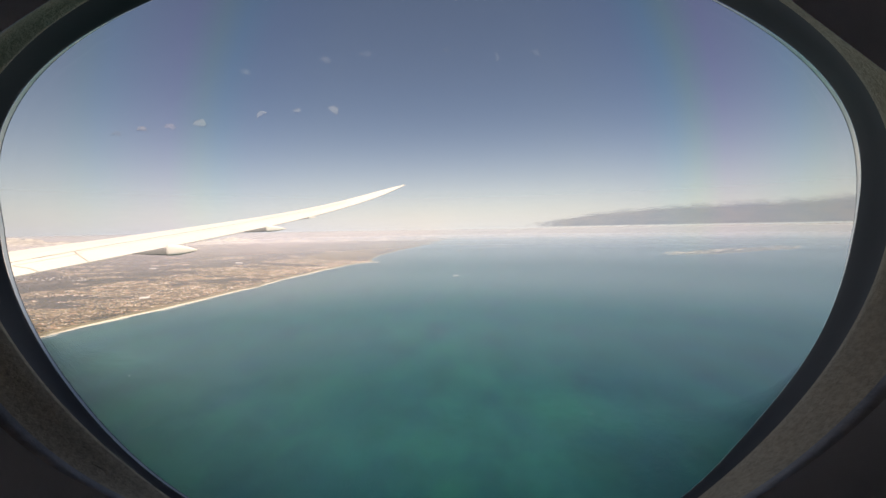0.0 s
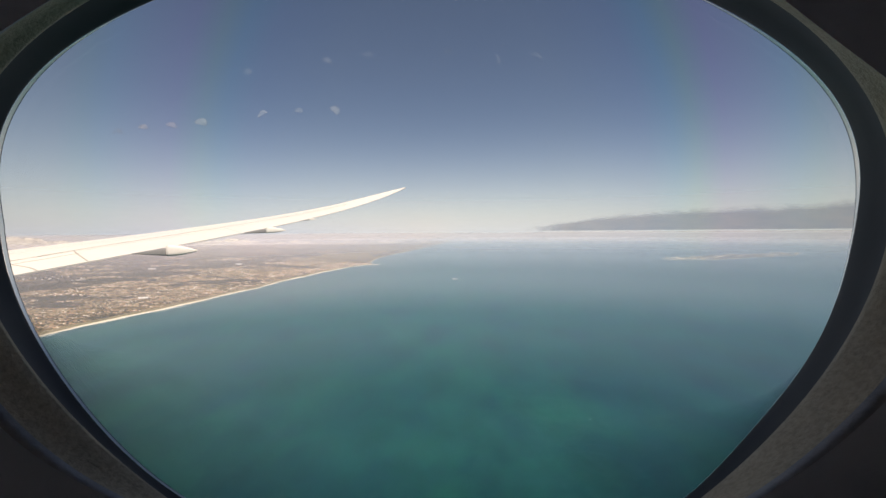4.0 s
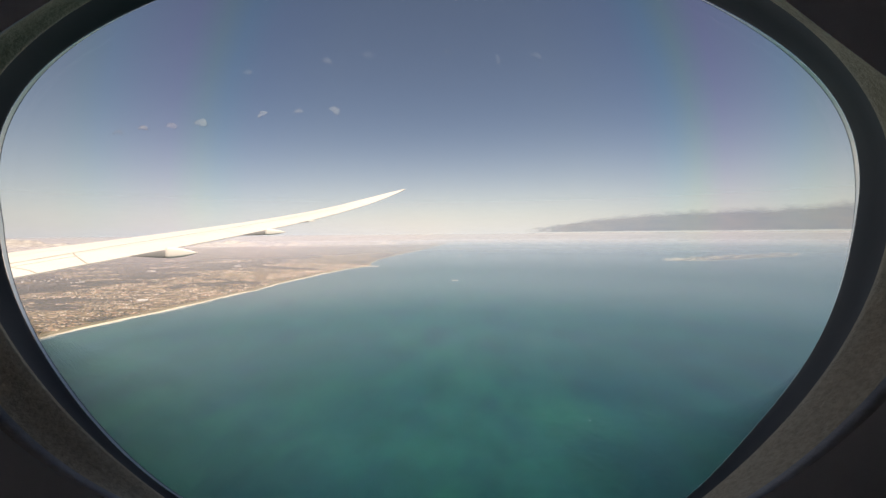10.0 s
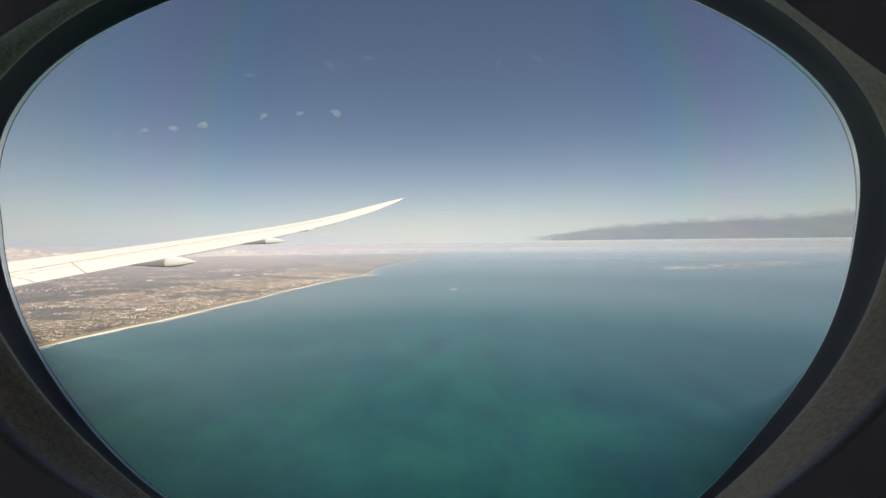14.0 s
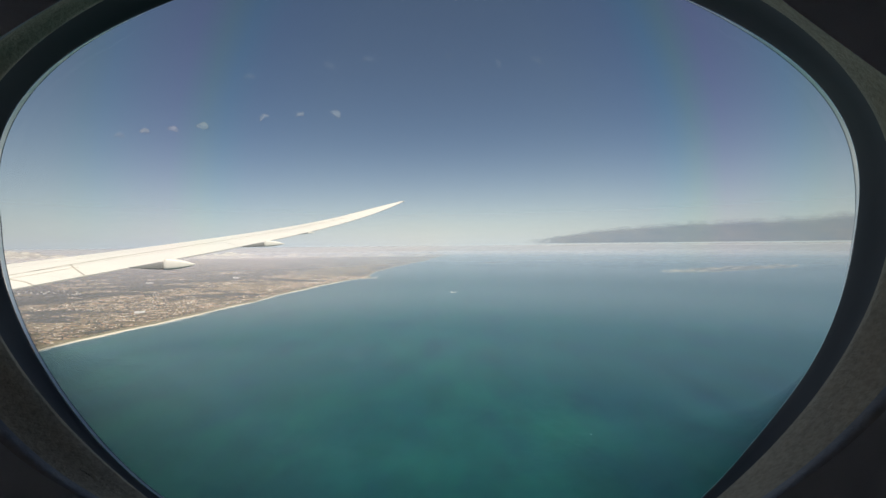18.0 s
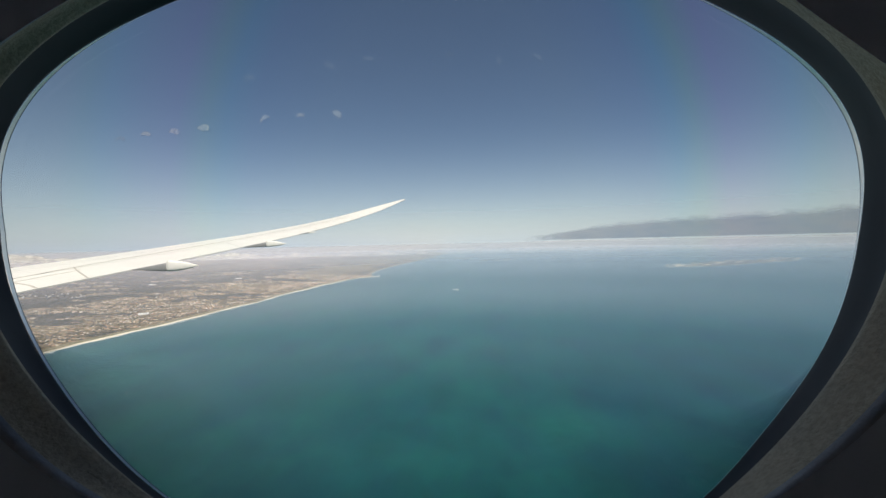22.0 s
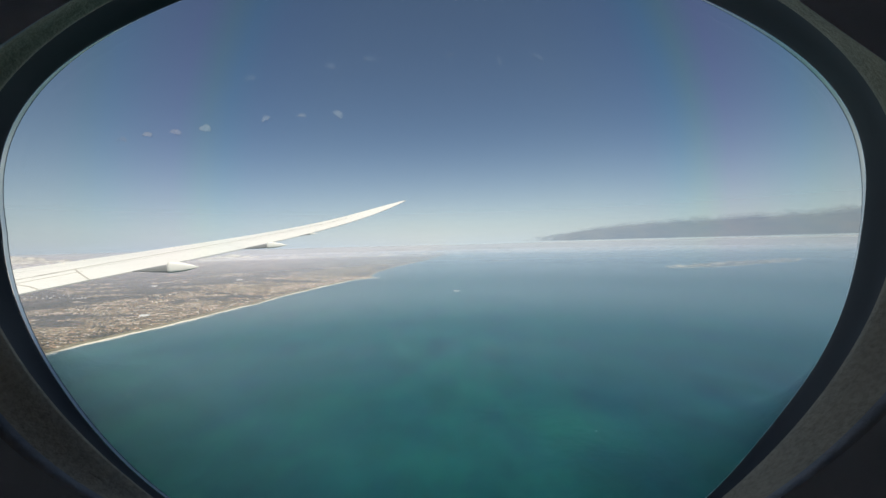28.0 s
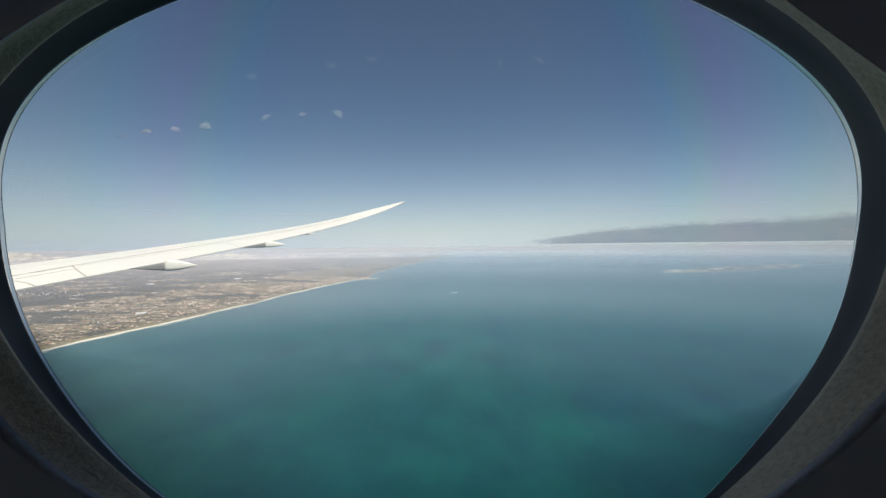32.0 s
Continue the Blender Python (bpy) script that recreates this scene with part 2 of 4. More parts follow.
land_mat = dry_land()
sand = surface("beach_sand", (0.80, 0.72, 0.58), 0.95, (0.68, 0.60, 0.47), 0.12, 0.05, spec=0.1)
scrub = surface("dune_scrub", (0.16, 0.15, 0.09), 0.95, (0.30, 0.25, 0.17), 0.22, 0.2, spec=0.1)
# Heath leans blue-grey: the haze over it is put into its colour.
island_mat = surface("hazed_heath", (0.060, 0.092, 0.10), 0.95, (0.12, 0.13, 0.118), 0.03, 0.3, spec=0.1)
surf_mat = surface("white_surf", (0.72, 0.75, 0.75), 0.8, (0.45, 0.55, 0.55), 0.15, 0.05)
island_sand = surface("island_sand", (0.66, 0.61, 0.51), 0.95, (0.20, 0.20, 0.17), 0.03, 0.05, spec=0.1)
limestone = surface("limestone_blocks", (0.52, 0.48, 0.40), 0.9, (0.38, 0.35, 0.30), 0.5, 0.1)
hull_white = surface("white_ship_paint", (0.8, 0.8, 0.78), 0.45, (0.7, 0.7, 0.7), 0.6)
hull_red = surface("dark_hull_paint", (0.12, 0.10, 0.10), 0.5, (0.09, 0.08, 0.08), 0.6)
concrete = surface("pale_concrete", (0.60, 0.56, 0.50), 0.85, (0.50, 0.47, 0.43), 0.3)
dark_glazing = surface("dark_glazing", (0.25, 0.235, 0.22), 0.75, (0.28, 0.265, 0.25), 0.4)
hall_roof = surface("white_sheet_roof", (0.75, 0.74, 0.71), 0.5, (0.66, 0.65, 0.62), 0.4)


def many_tones(name, *tones, rough=0.85):
    """One tone for each loose piece."""
    m, nodes, links = material(name)
    p = nodes["Principled BSDF"]
    p.inputs["Roughness"].default_value = rough
    geo = nodes.new("ShaderNodeNewGeometry")
    colour = ramp(m, geo.outputs["Random Per Island"], *[(i / len(tones), t) for i, t in enumerate(tones)])
    nodes["Color Ramp"].color_ramp.interpolation = "CONSTANT"
    n = noise_node(m, 0.9, 3)
    links.new(mix(m, "MULTIPLY", 0.5, colour, ramp(m, n.outputs["Fac"], (0.3, 0.75), (0.7, 1.1))), p.inputs["Base Color"])
    return m


roof_mat = many_tones("tiled_roofs", (0.50, 0.39, 0.26), (0.34, 0.19, 0.12), (0.84, 0.77, 0.66), (0.30, 0.23, 0.18), (0.78, 0.67, 0.52), (0.36, 0.26, 0.18), (0.54, 0.34, 0.22), (0.44, 0.25, 0.16), (0.32, 0.25, 0.20))
far_roof_mat = many_tones("far_roofs", (0.50, 0.41, 0.32), (0.34, 0.25, 0.19), (0.64, 0.55, 0.45), (0.30, 0.225, 0.175), (0.40, 0.31, 0.24), (0.28, 0.215, 0.17))
leaf_mat = many_tones("tree_crowns", (0.060, 0.060, 0.044), (0.085, 0.078, 0.055), (0.054, 0.052, 0.042), (0.110, 0.096, 0.066), rough=0.95)


CREAM = ((0.54, 0.51, 0.505), (0.47, 0.455, 0.47))


def cloud_sheet_mat(name, one, two, most, soft_top, ragged, soft_end, size):
    """Far layer cloud: soft ragged top, flat base, thin at its near end."""
    m, nodes, links = material(name)
    p = nodes["Principled BSDF"]
    p.inputs["Roughness"].default_value = 1.0
    p.inputs["Specular IOR Level"].default_value = 0.0
    tone = noise_node(m, size, 5, 0.6, (1, 1, 3.0))
    links.new(ramp(m, tone.outputs["Fac"], (0.35, one), (0.65, two)), p.inputs["Base Color"])
    uv = nodes.new("ShaderNodeUVMap")
    split = nodes.new("ShaderNodeSeparateXYZ")
    links.new(uv.outputs[0], split.inputs[0])
    wisp = noise_node(m, size * 2.2, 7, 0.62, (1, 1, 1.6), distort=0.4)
    spread = node(m, "MapRange", From_Min=0.25, From_Max=0.75, To_Min=-ragged, To_Max=ragged)
    links.new(wisp.outputs["Fac"], spread.inputs["Value"])
    total = None
    for axis, lo, hi, a0, a1, wobble in (("Y", 1 - soft_top, 1.0, 1.0, 0.0, 1.0), ("Y", 0.0, 0.07, 0.0, 1.0, 0.0), ("X", 0.0, soft_end, 0.0, most, 0.35), ("X", 0.97, 1.0, 1.0, 0.0, 0.0)):
        value = split.outputs[axis]
        if wobble:
            add = nodes.new("ShaderNodeMath")
            add.operation = "MULTIPLY_ADD"
            links.new(spread.outputs[0], add.inputs[0])
            add.inputs[1].default_value = wobble
            links.new(value, add.inputs[2])
            value = add.outputs[0]
        r = node(m, "MapRange", From_Min=lo, From_Max=hi, To_Min=a0, To_Max=a1)
        r.interpolation_type = "SMOOTHSTEP"
        links.new(value, r.inputs["Value"])
        if total is None:
            total = r.outputs[0]
        else:
            times = nodes.new("ShaderNodeMath")
            times.operation = "MULTIPLY"
            links.new(total, times.inputs[0])
            links.new(r.outputs[0], times.inputs[1])
            total = times.outputs[0]
    links.new(total, p.inputs["Alpha"])
    return m


# Dark grey puts the shade of higher cloud into the bank's colour.
grey_cloud = cloud_sheet_mat("grey_stratus", (0.255, 0.30, 0.37), (0.305, 0.33, 0.375), 0.80, 0.34, 0.08, 0.12, 0.0040)
hazy_cumulus = cloud_sheet_mat("hazy_cumulus", *CREAM, 0.34, 0.5, 0.22, 0.01, 0.016)
bright_cumulus = cloud_sheet_mat("bright_cumulus", (0.99, 0.95, 0.88), (0.60, 0.57, 0.56), 0.97, 0.13, 0.14, 0.01, 0.030)
strip_cloud = cloud_sheet_mat("low_bright_stratus", (0.76, 0.74, 0.73), (0.62, 0.61, 0.63), 0.6, 0.5, 0.2, 0.10, 0.010)
streak_cloud = cloud_sheet_mat("thin_grey_streak", (0.40, 0.41, 0.43), (0.36, 0.37, 0.40), 0.6, 0.5, 0.1, 0.3, 0.010)


def haze(name, most, low, full, fade, top, colour, power=1.0, landward=None, radius=1.0):
    """Haze painted on a see-through sheet: clear close to the water, thickest at mid height and thinning out upwards.
    landward: its tone over the land to the south-west.
    """
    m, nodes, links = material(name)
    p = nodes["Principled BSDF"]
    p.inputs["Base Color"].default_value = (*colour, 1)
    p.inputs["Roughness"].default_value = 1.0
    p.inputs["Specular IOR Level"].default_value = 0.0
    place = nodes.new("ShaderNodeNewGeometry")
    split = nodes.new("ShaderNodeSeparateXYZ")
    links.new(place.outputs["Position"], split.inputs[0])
    if landward:
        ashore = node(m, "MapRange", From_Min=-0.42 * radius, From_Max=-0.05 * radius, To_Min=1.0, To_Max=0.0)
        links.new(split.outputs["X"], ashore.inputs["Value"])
        links.new(mix(m, "MIX", ashore.outputs[0], colour, landward), p.inputs["Base Color"])
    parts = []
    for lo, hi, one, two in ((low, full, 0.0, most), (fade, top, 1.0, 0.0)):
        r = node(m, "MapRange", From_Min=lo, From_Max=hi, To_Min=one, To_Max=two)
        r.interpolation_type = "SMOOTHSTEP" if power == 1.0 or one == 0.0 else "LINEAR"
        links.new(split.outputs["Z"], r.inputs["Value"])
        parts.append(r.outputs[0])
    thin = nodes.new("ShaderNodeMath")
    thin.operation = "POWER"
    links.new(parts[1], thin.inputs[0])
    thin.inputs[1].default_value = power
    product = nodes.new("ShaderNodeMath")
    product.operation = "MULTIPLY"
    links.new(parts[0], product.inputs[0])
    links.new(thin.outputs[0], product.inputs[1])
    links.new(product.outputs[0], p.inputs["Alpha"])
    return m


# ---------------------------------------------------------------- small builders
def mesh_object(name, verts, faces, mats, smooth=False, which=None):
    me = bpy.data.meshes.new(name)
    me.from_pydata([tuple(v) for v in verts], [], [tuple(f) for f in faces])
    for m in (mats if isinstance(mats, (list, tuple)) else [mats]):
        me.materials.append(m)
    if which is not None:
        me.polygons.foreach_set("material_index", np.asarray(which, dtype=np.int32))
    if smooth:
        me.polygons.foreach_set("use_smooth", [True] * len(me.polygons))
    me.update()
    return new(name, me)


def part(name, data, mat, parent, label="", smooth=True):
    """One mesh under a thing: data is (verts, faces) in the parent's own space."""
    ob = mesh_object(name, data[0], data[1], mat, smooth)
    ob.parent = parent
    return tagged(ob, label) if label else ob


def empty(name, m=None):
    ob = new(name)
    ob.empty_display_size = 0.1
    if m is not None:
        ob.matrix_world = m
    return ob


def grid_faces(rows, cols, wrap=False):
    return [(i * cols + j, i * cols + (j + 1) % cols, (i + 1) * cols + (j + 1) % cols, (i + 1) * cols + j)
            for i in range(rows - 1) for j in range(cols if wrap else cols - 1)]


def box_data(x0, x1, y0, y1, z0, z1):
    v = [(x, y, z) for z in (z0, z1) for y in (y0, y1) for x in (x0, x1)]
    return v, [(0, 2, 3, 1), (4, 5, 7, 6), (0, 1, 5, 4), (2, 6, 7, 3), (0, 4, 6, 2), (1, 3, 7, 5)]


def bevelled_box(x0, x1, y0, y1, z0, z1, width, segments=2):
    bm = bmesh.new()
    v, f = box_data(x0, x1, y0, y1, z0, z1)
    vs = [bm.verts.new(p) for p in v]
    for q in f:
        bm.faces.new([vs[i] for i in q])
    bmesh.ops.bevel(bm, geom=bm.edges[:], offset=width, segments=segments, affect="EDGES", profile=0.6)
    bm.verts.index_update()
    out = [tuple(x.co) for x in bm.verts], [tuple(x.index for x in q.verts) for q in bm.faces]
    bm.free()
    return out


def smooth01(x):
    x = min(1.0, max(0.0, x))
    return x * x * (3 - 2 * x)


# ---------------------------------------------------------------- sea, haze
def disc(radius_list, n):
    verts, faces = [(0, 0, 0)], []
    for r in radius_list:
        verts += [(r * math.cos(2 * math.pi * k / n), r * math.sin(2 * math.pi * k / n), 0) for k in range(n)]
    faces += [(0, 1 + k, 1 + (k + 1) % n) for k in range(n)]
    for i in range(len(radius_list) - 1):
        b = 1 + i * n
        faces += [(b + k, b + n + k, b + n + (k + 1) % n, b + (k + 1) % n) for k in range(n)]
    return verts, faces


EDGE = 4940.0
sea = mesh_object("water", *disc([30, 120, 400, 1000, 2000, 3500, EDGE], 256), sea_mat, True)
tagged(sea, "teal green sea with darker reef patches and fine ripples", "sea", kind="structure")


# Upright coloured sheets stand in for haze and the low sky's glow.
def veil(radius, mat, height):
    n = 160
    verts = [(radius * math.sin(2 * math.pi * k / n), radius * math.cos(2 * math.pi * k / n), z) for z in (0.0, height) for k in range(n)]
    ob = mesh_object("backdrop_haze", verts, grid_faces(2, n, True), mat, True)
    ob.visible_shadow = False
    return tagged(ob, "see-through sheet painted as pale sea haze before the far horizon", "haze", kind="structure")


BLUISH, LANDWARD = (0.50, 0.585, 0.70), (0.71, 0.695, 0.765)
veil(4900, haze("far_haze", 0.86, -60, 40, 60, 2000, (0.635, 0.705, 0.785), 3.8, landward=(0.60, 0.705, 0.85), radius=4900), 2000)
veil(3700, haze("distant_haze", 0.80, 0, 58, 96, 121, (0.53, 0.54, 0.585), landward=(0.62, 0.605, 0.645), radius=3700), 122)
veil(2200, haze("middle_haze", 0.40, 0, 62, 66, 100, (0.59, 0.64, 0.71), landward=LANDWARD, radius=2200), 99)
veil(1150, haze("near_haze", 0.36, 0, 74, 84, 108, BLUISH, landward=LANDWARD, radius=1150), 109)
veil(560, haze("thin_haze", 0.22, 0, 68, 92, 112, BLUISH, landward=LANDWARD, radius=560), 113)
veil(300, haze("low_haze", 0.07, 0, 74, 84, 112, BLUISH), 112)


# ---------------------------------------------------------------- land
COAST = [(-2500, -820), (-900, -600), (0, -512), (300, -488), (465, -477), (581, -449), (841, -408), (974, -398), (1111, -375),
         (1294, -343), (1400, -305), (1450, -262), (1500, -284), (1641, -302), (1856, -300), (2236, -258), (2488, -212), (3200, -120), (4950, 60)]


def coast_x(y):
    """Where the waterline runs, with small bays."""
    ys, xs = zip(*COAST)
    base = float(np.interp(y, ys, xs))
    return base + 2.2 * math.sin(y * 0.031) + 1.2 * math.sin(y * 0.083 + 1.1) + 0.7 * math.sin(y * 0.21)


def inside_edge(x, y, limit=4880.0):
    r = math.hypot(x, y)
    return (x, y) if r < limit else (x * limit / r, y * limit / r)


def beach_width(y):
    return (5.0 + 0.8 * math.sin(y * 0.012 + 0.6) + 0.9 * math.sin(y * 0.05)) * (1 - 0.8 * smooth01((y - 1430) / 60))


def land_height(s, x, y):
    hills = noise.noise(Vector((x * 0.0021, y * 0.0021, 0.3))) * 9 + noise.noise(Vector((x * 0.009, y * 0.009, 2.3))) * 2.2
    ridge = 14 * smooth01((s - 2600) / 1500) * (0.7 + 0.5 * noise.noise(Vector((x * 0.0017, y * 0.0017, 7.7))))
    return 1.6 + smooth01((s - 25) / 260) * (6 + hills) + ridge


def strip(name, edges, mat, label, category, ys, heights):
    verts = []
    for y in ys:
        c = coast_x(y)
        for s, h in zip(edges(y), heights):
            px, py = inside_edge(c - s, y)
            verts.append((px, py, h(s, px, py) if callable(h) else h))
    ob = mesh_object(name, verts, grid_faces(len(ys), len(heights)), mat, True)
    return tagged(ob, label, category, kind="structure")


ys = [-2500 + 160 * i for i in range(16)] + [60 + 11 * i for i in range(170)] + [1940 + 60 * i for i in range(50)]
reach = [4500 * (k / 84) ** 2.1 for k in range(85)]
ground = strip("ground", lambda y: [beach_width(y) + 8 + s for s in reach], land_mat, "hazy coastal plain of brown bush and pale suburbs", "land", ys, [land_height] * len(reach))
strip("dune_ground", lambda y: [beach_width(y) + s for s in (-1, 1.5, 3.5, 5.5, 7.5, 9.5)], scrub, "low olive dunes with scrub and bare sand behind the beach", "dunes", ys, [0.9, 2.1, 2.6, 2.9, 2.5, 1.5])
strip("beach_ground", lambda y: [-5, 0.0, 3, beach_width(y) * 0.6, beach_width(y) + 2], sand, "long pale sandy beach along the open sea", "beach", ys, [-0.5, 0.10, 0.45, 0.9, 1.25])


def surf_line():
    """Broken lines of foam where the swell runs up the sand."""
    verts, faces = [], []
    rng = random.Random(4)
    y = 120.0
    while y < 1900:
        length = rng.uniform(14, 55)
        off = rng.choice((-1.6, -1.9, -4.5, -8.0)) + rng.uniform(-0.6, 0.6)
        n = 8
        for i in range(n + 1):
            yy = y + length * i / n
            w = 1.3 * math.sin(math.pi * i / n) * rng.uniform(0.6, 1.2) + 0.05
            c = coast_x(yy)
            verts += [(c - off - w, yy, 0.14), (c - off, yy, 0.34), (c - off + w * 0.7, yy, 0.14)]
        b = len(verts) - 3 * (n + 1)
        for i in range(n):
            for j in range(2):
                k = b + 3 * i + j
                faces.append((k, k + 1, k + 4, k + 3))
        y += length * rng.uniform(0.6, 1.3)
    ob = mesh_object("surf", verts, faces, surf_mat, True)
    return tagged(ob, "broken white lines of surf along the beach", "surf", kind="stuff")


surf_line()


def built_up(x, y):
    return 0.8 * noise.noise(Vector((x * 0.0050, y * 0.0125, 5.1))) + 0.5 * noise.noise(Vector((x * 0.019, y * 0.024, 1.7)))


def land_cover():
    """Writes into the ground how far each place is built over; inland the houses stand farther apart."""
    values = []
    for v in ground.data.vertices:
        x, y, _ = v.co
        inland = coast_x(y) - x
        need = -0.20 + 0.36 * smooth01((inland - 90) / 420)
        values.append(min(1.0, max(0.0, 0.5 + 1.1 * (built_up(x, y) - need))))
    ground.data.attributes.new("built", "FLOAT", "POINT").data.foreach_set("value", values)


land_cover()


def suburbs(seed, count, s_range, y_range, size, bias, mat):
    """House after house along short streets: walls and a hipped roof each."""
    rng = np.random.RandomState(seed)
    verts, faces = [], []
    done, tries = 0, 0
    while done < count and tries < count * 4:
        tries += 1
        s0, y0 = rng.uniform(*s_range), rng.uniform(*y_range)
        y0 = round(y0 / (size * 1.7)) * size * 1.7
        if built_up(coast_x(y0) - s0, y0) < bias + rng.uniform(-0.1, 0.1):
            continue
        turn = 0.30 * noise.noise(Vector(((coast_x(y0) - s0) * 0.008, y0 * 0.008, 9)))
        for k in range(rng.randint(3, 9)):
            s, y = s0 + k * size * rng.uniform(0.95, 1.3) * math.cos(turn), y0 - k * size * 1.1 * math.sin(turn) + rng.uniform(-0.12, 0.12) * size
            x = coast_x(y0) - s
            if math.hypot(x, y) > 4700:
                continue
            z = land_height(s - beach_width(y) - 8, x, y) - 0.3
            w, d, h = size * rng.uniform(0.55, 1.0), size * rng.uniform(0.40, 0.7), size * rng.uniform(0.16, 0.26)
            ca, sa = math.cos(turn), math.sin(turn)
            b = len(verts)
            for dx, dy, dz in ((-w, -d, 0), (w, -d, 0), (w, d, 0), (-w, d, 0), (-w, -d, h + 0.3), (w, -d, h + 0.3), (w, d, h + 0.3), (-w, d, h + 0.3),
                               (-w * 0.45, 0, h * 1.8 + 0.3), (w * 0.45, 0, h * 1.8 + 0.3)):
                verts.append((x + (dx * ca - dy * sa) * 0.5, y + (dx * sa + dy * ca) * 0.5, z + dz))
            faces += [(b, b + 1, b + 5, b + 4), (b + 1, b + 2, b + 6, b + 5), (b + 2, b + 3, b + 7, b + 6), (b + 3, b, b + 4, b + 7),
                      (b + 4, b + 5, b + 9, b + 8), (b + 6, b + 7, b + 8, b + 9), (b + 5, b + 6, b + 9), (b + 7, b + 4, b + 8)]
            done += 1
    ob = mesh_object("houses", verts, faces, mat)
    return tagged(ob, "countless small suburban houses with cream and terracotta roofs", "houses", kind="stuff")


suburbs(11, 12500, (14, 330), (180, 1500), 2.5, -0.18, roof_mat)
suburbs(12, 8000, (280, 1300), (250, 2300), 3.2, 0.18, far_roof_mat)
suburbs(14, 3200, (6, 130), (1120, 1480), 2.6, -0.5, roof_mat)
suburbs(13, 3600, (900, 2600), (400, 3600), 6.0, 0.18, far_roof_mat)


def tree_clumps(seed, count, s_range, y_range, size, wild):
    rng = np.random.RandomState(seed)
    verts, faces = [], []
    for _ in range(count):
        s, y = rng.uniform(*s_range), rng.uniform(*y_range)
        x = coast_x(y) - s
        if math.hypot(x, y) > 4700 or (built_up(x, y) > wild and rng.rand() < 0.6):
            continue
        z = land_height(s - beach_width(y) - 8, x, y)
        r = size * rng.uniform(0.35, 1.0)
        b = len(verts)
        k = 5
        t0 = rng.uniform(0, 6)
        verts.append((x, y, z - 0.2))
        for ring, lift in ((1.0, 0.35), (0.72, 0.8)):
            for i in range(k):
                q = r * ring * rng.uniform(0.7, 1.25)
                verts.append((x + q * math.cos(t0 + i * 6.283 / k), y + q * math.sin(t0 + i * 6.283 / k), z + r * lift * rng.uniform(0.8, 1.2)))
        verts.append((x, y, z + r * 1.05))
        for i in range(k):
            j = (i + 1) % k
            faces += [(b, b + 1 + j, b + 1 + i), (b + 1 + i, b + 1 + j, b + 6 + j, b + 6 + i), (b + 6 + i, b + 6 + j, b + 11)]
    ob = mesh_object("trees", verts, faces, leaf_mat)
    return tagged(ob, "dark olive tree crowns among the suburbs", "trees", kind="stuff")


tree_clumps(21, 26000, (18, 480), (180, 1500), 1.7, 0.05)
tree_clumps(22, 7000, (400, 1600), (250, 2500), 4.4, 0.0)


def tower(name, x, y, w, d, h, label):
    """An office tower: shaft, glazing bands and a plant room on the roof."""
    s = coast_x(y) - x
    base = land_height(s - beach_width(y) - 8, x, y) - 1
    t = empty(name, pose(x, y, base, 0, 0, random.Random(int(x)).uniform(-20, 20)))
    part("shaft", bevelled_box(-w, w, -d, d, 0, h, 0.3, 1), concrete, t, smooth=False)
    floors = 7
    for i in range(floors):
        z = h * (0.1 + 0.82 * i / floors)
        part("window_band", box_data(-w - 0.12, w + 0.12, -d - 0.12, d + 0.12, z, z + h * 0.05), dark_glazing, t, smooth=False)
    part("plant_room", bevelled_box(-w * 0.5, w * 0.5, -d * 0.5, d * 0.5, h, h + 1.6, 0.2, 1), concrete, t, smooth=False)
    return tagged(t, label, "tower", group="city towers")


rng = random.Random(8)
for i in range(18):
    h = rng.uniform(2.2, 5.2)
    tower("office_tower", -1040 + rng.gauss(0, 42), 990 + rng.gauss(0, 30), rng.uniform(1.5, 2.6), rng.uniform(1.5, 2.4), h,
          "pale concrete office tower with dark glazing in the city centre" if h > 3.6 else "low pale office block with dark window bands")
for i in range(7):
    tower("office_tower", -872 + rng.gauss(0, 14), 935 + rng.gauss(0, 12), rng.uniform(1.3, 2.0), rng.uniform(1.3, 2.0), rng.uniform(3, 5.5),
          "low pale office block with dark window bands")


def market_hall(x, y, w, d, turn):
    """A large hall with a low curved white roof."""
    base = land_height(coast_x(y) - x - beach_width(y) - 8, x, y)
    t = empty("market_hall", pose(x, y, base, 0, 0, turn))
    part("wall", bevelled_box(-w, w, -d, d, -1, 2.2, 0.2, 1), concrete, t, smooth=False)
    n = 12
    verts = [(xx, d * 1.03 * math.cos(math.pi * k / n), 2.204 + 1.4 * math.sin(math.pi * k / n)) for xx in (-w * 1.03, w * 1.03) for k in range(n + 1)]
    part("roof", (verts, grid_faces(2, n + 1) + [tuple(range(n + 1)), tuple(range(2 * n + 1, n, -1))]), hall_roof, t, "curved white sheet roof", False)
    return tagged(t, "large hall with a low curved white roof among houses", "hall")


market_hall(-540, 698, 7, 3.6, 25)
market_hall(-905, 1210, 9, 4, 10)
market_hall(-700, 1330, 10, 4, -8)


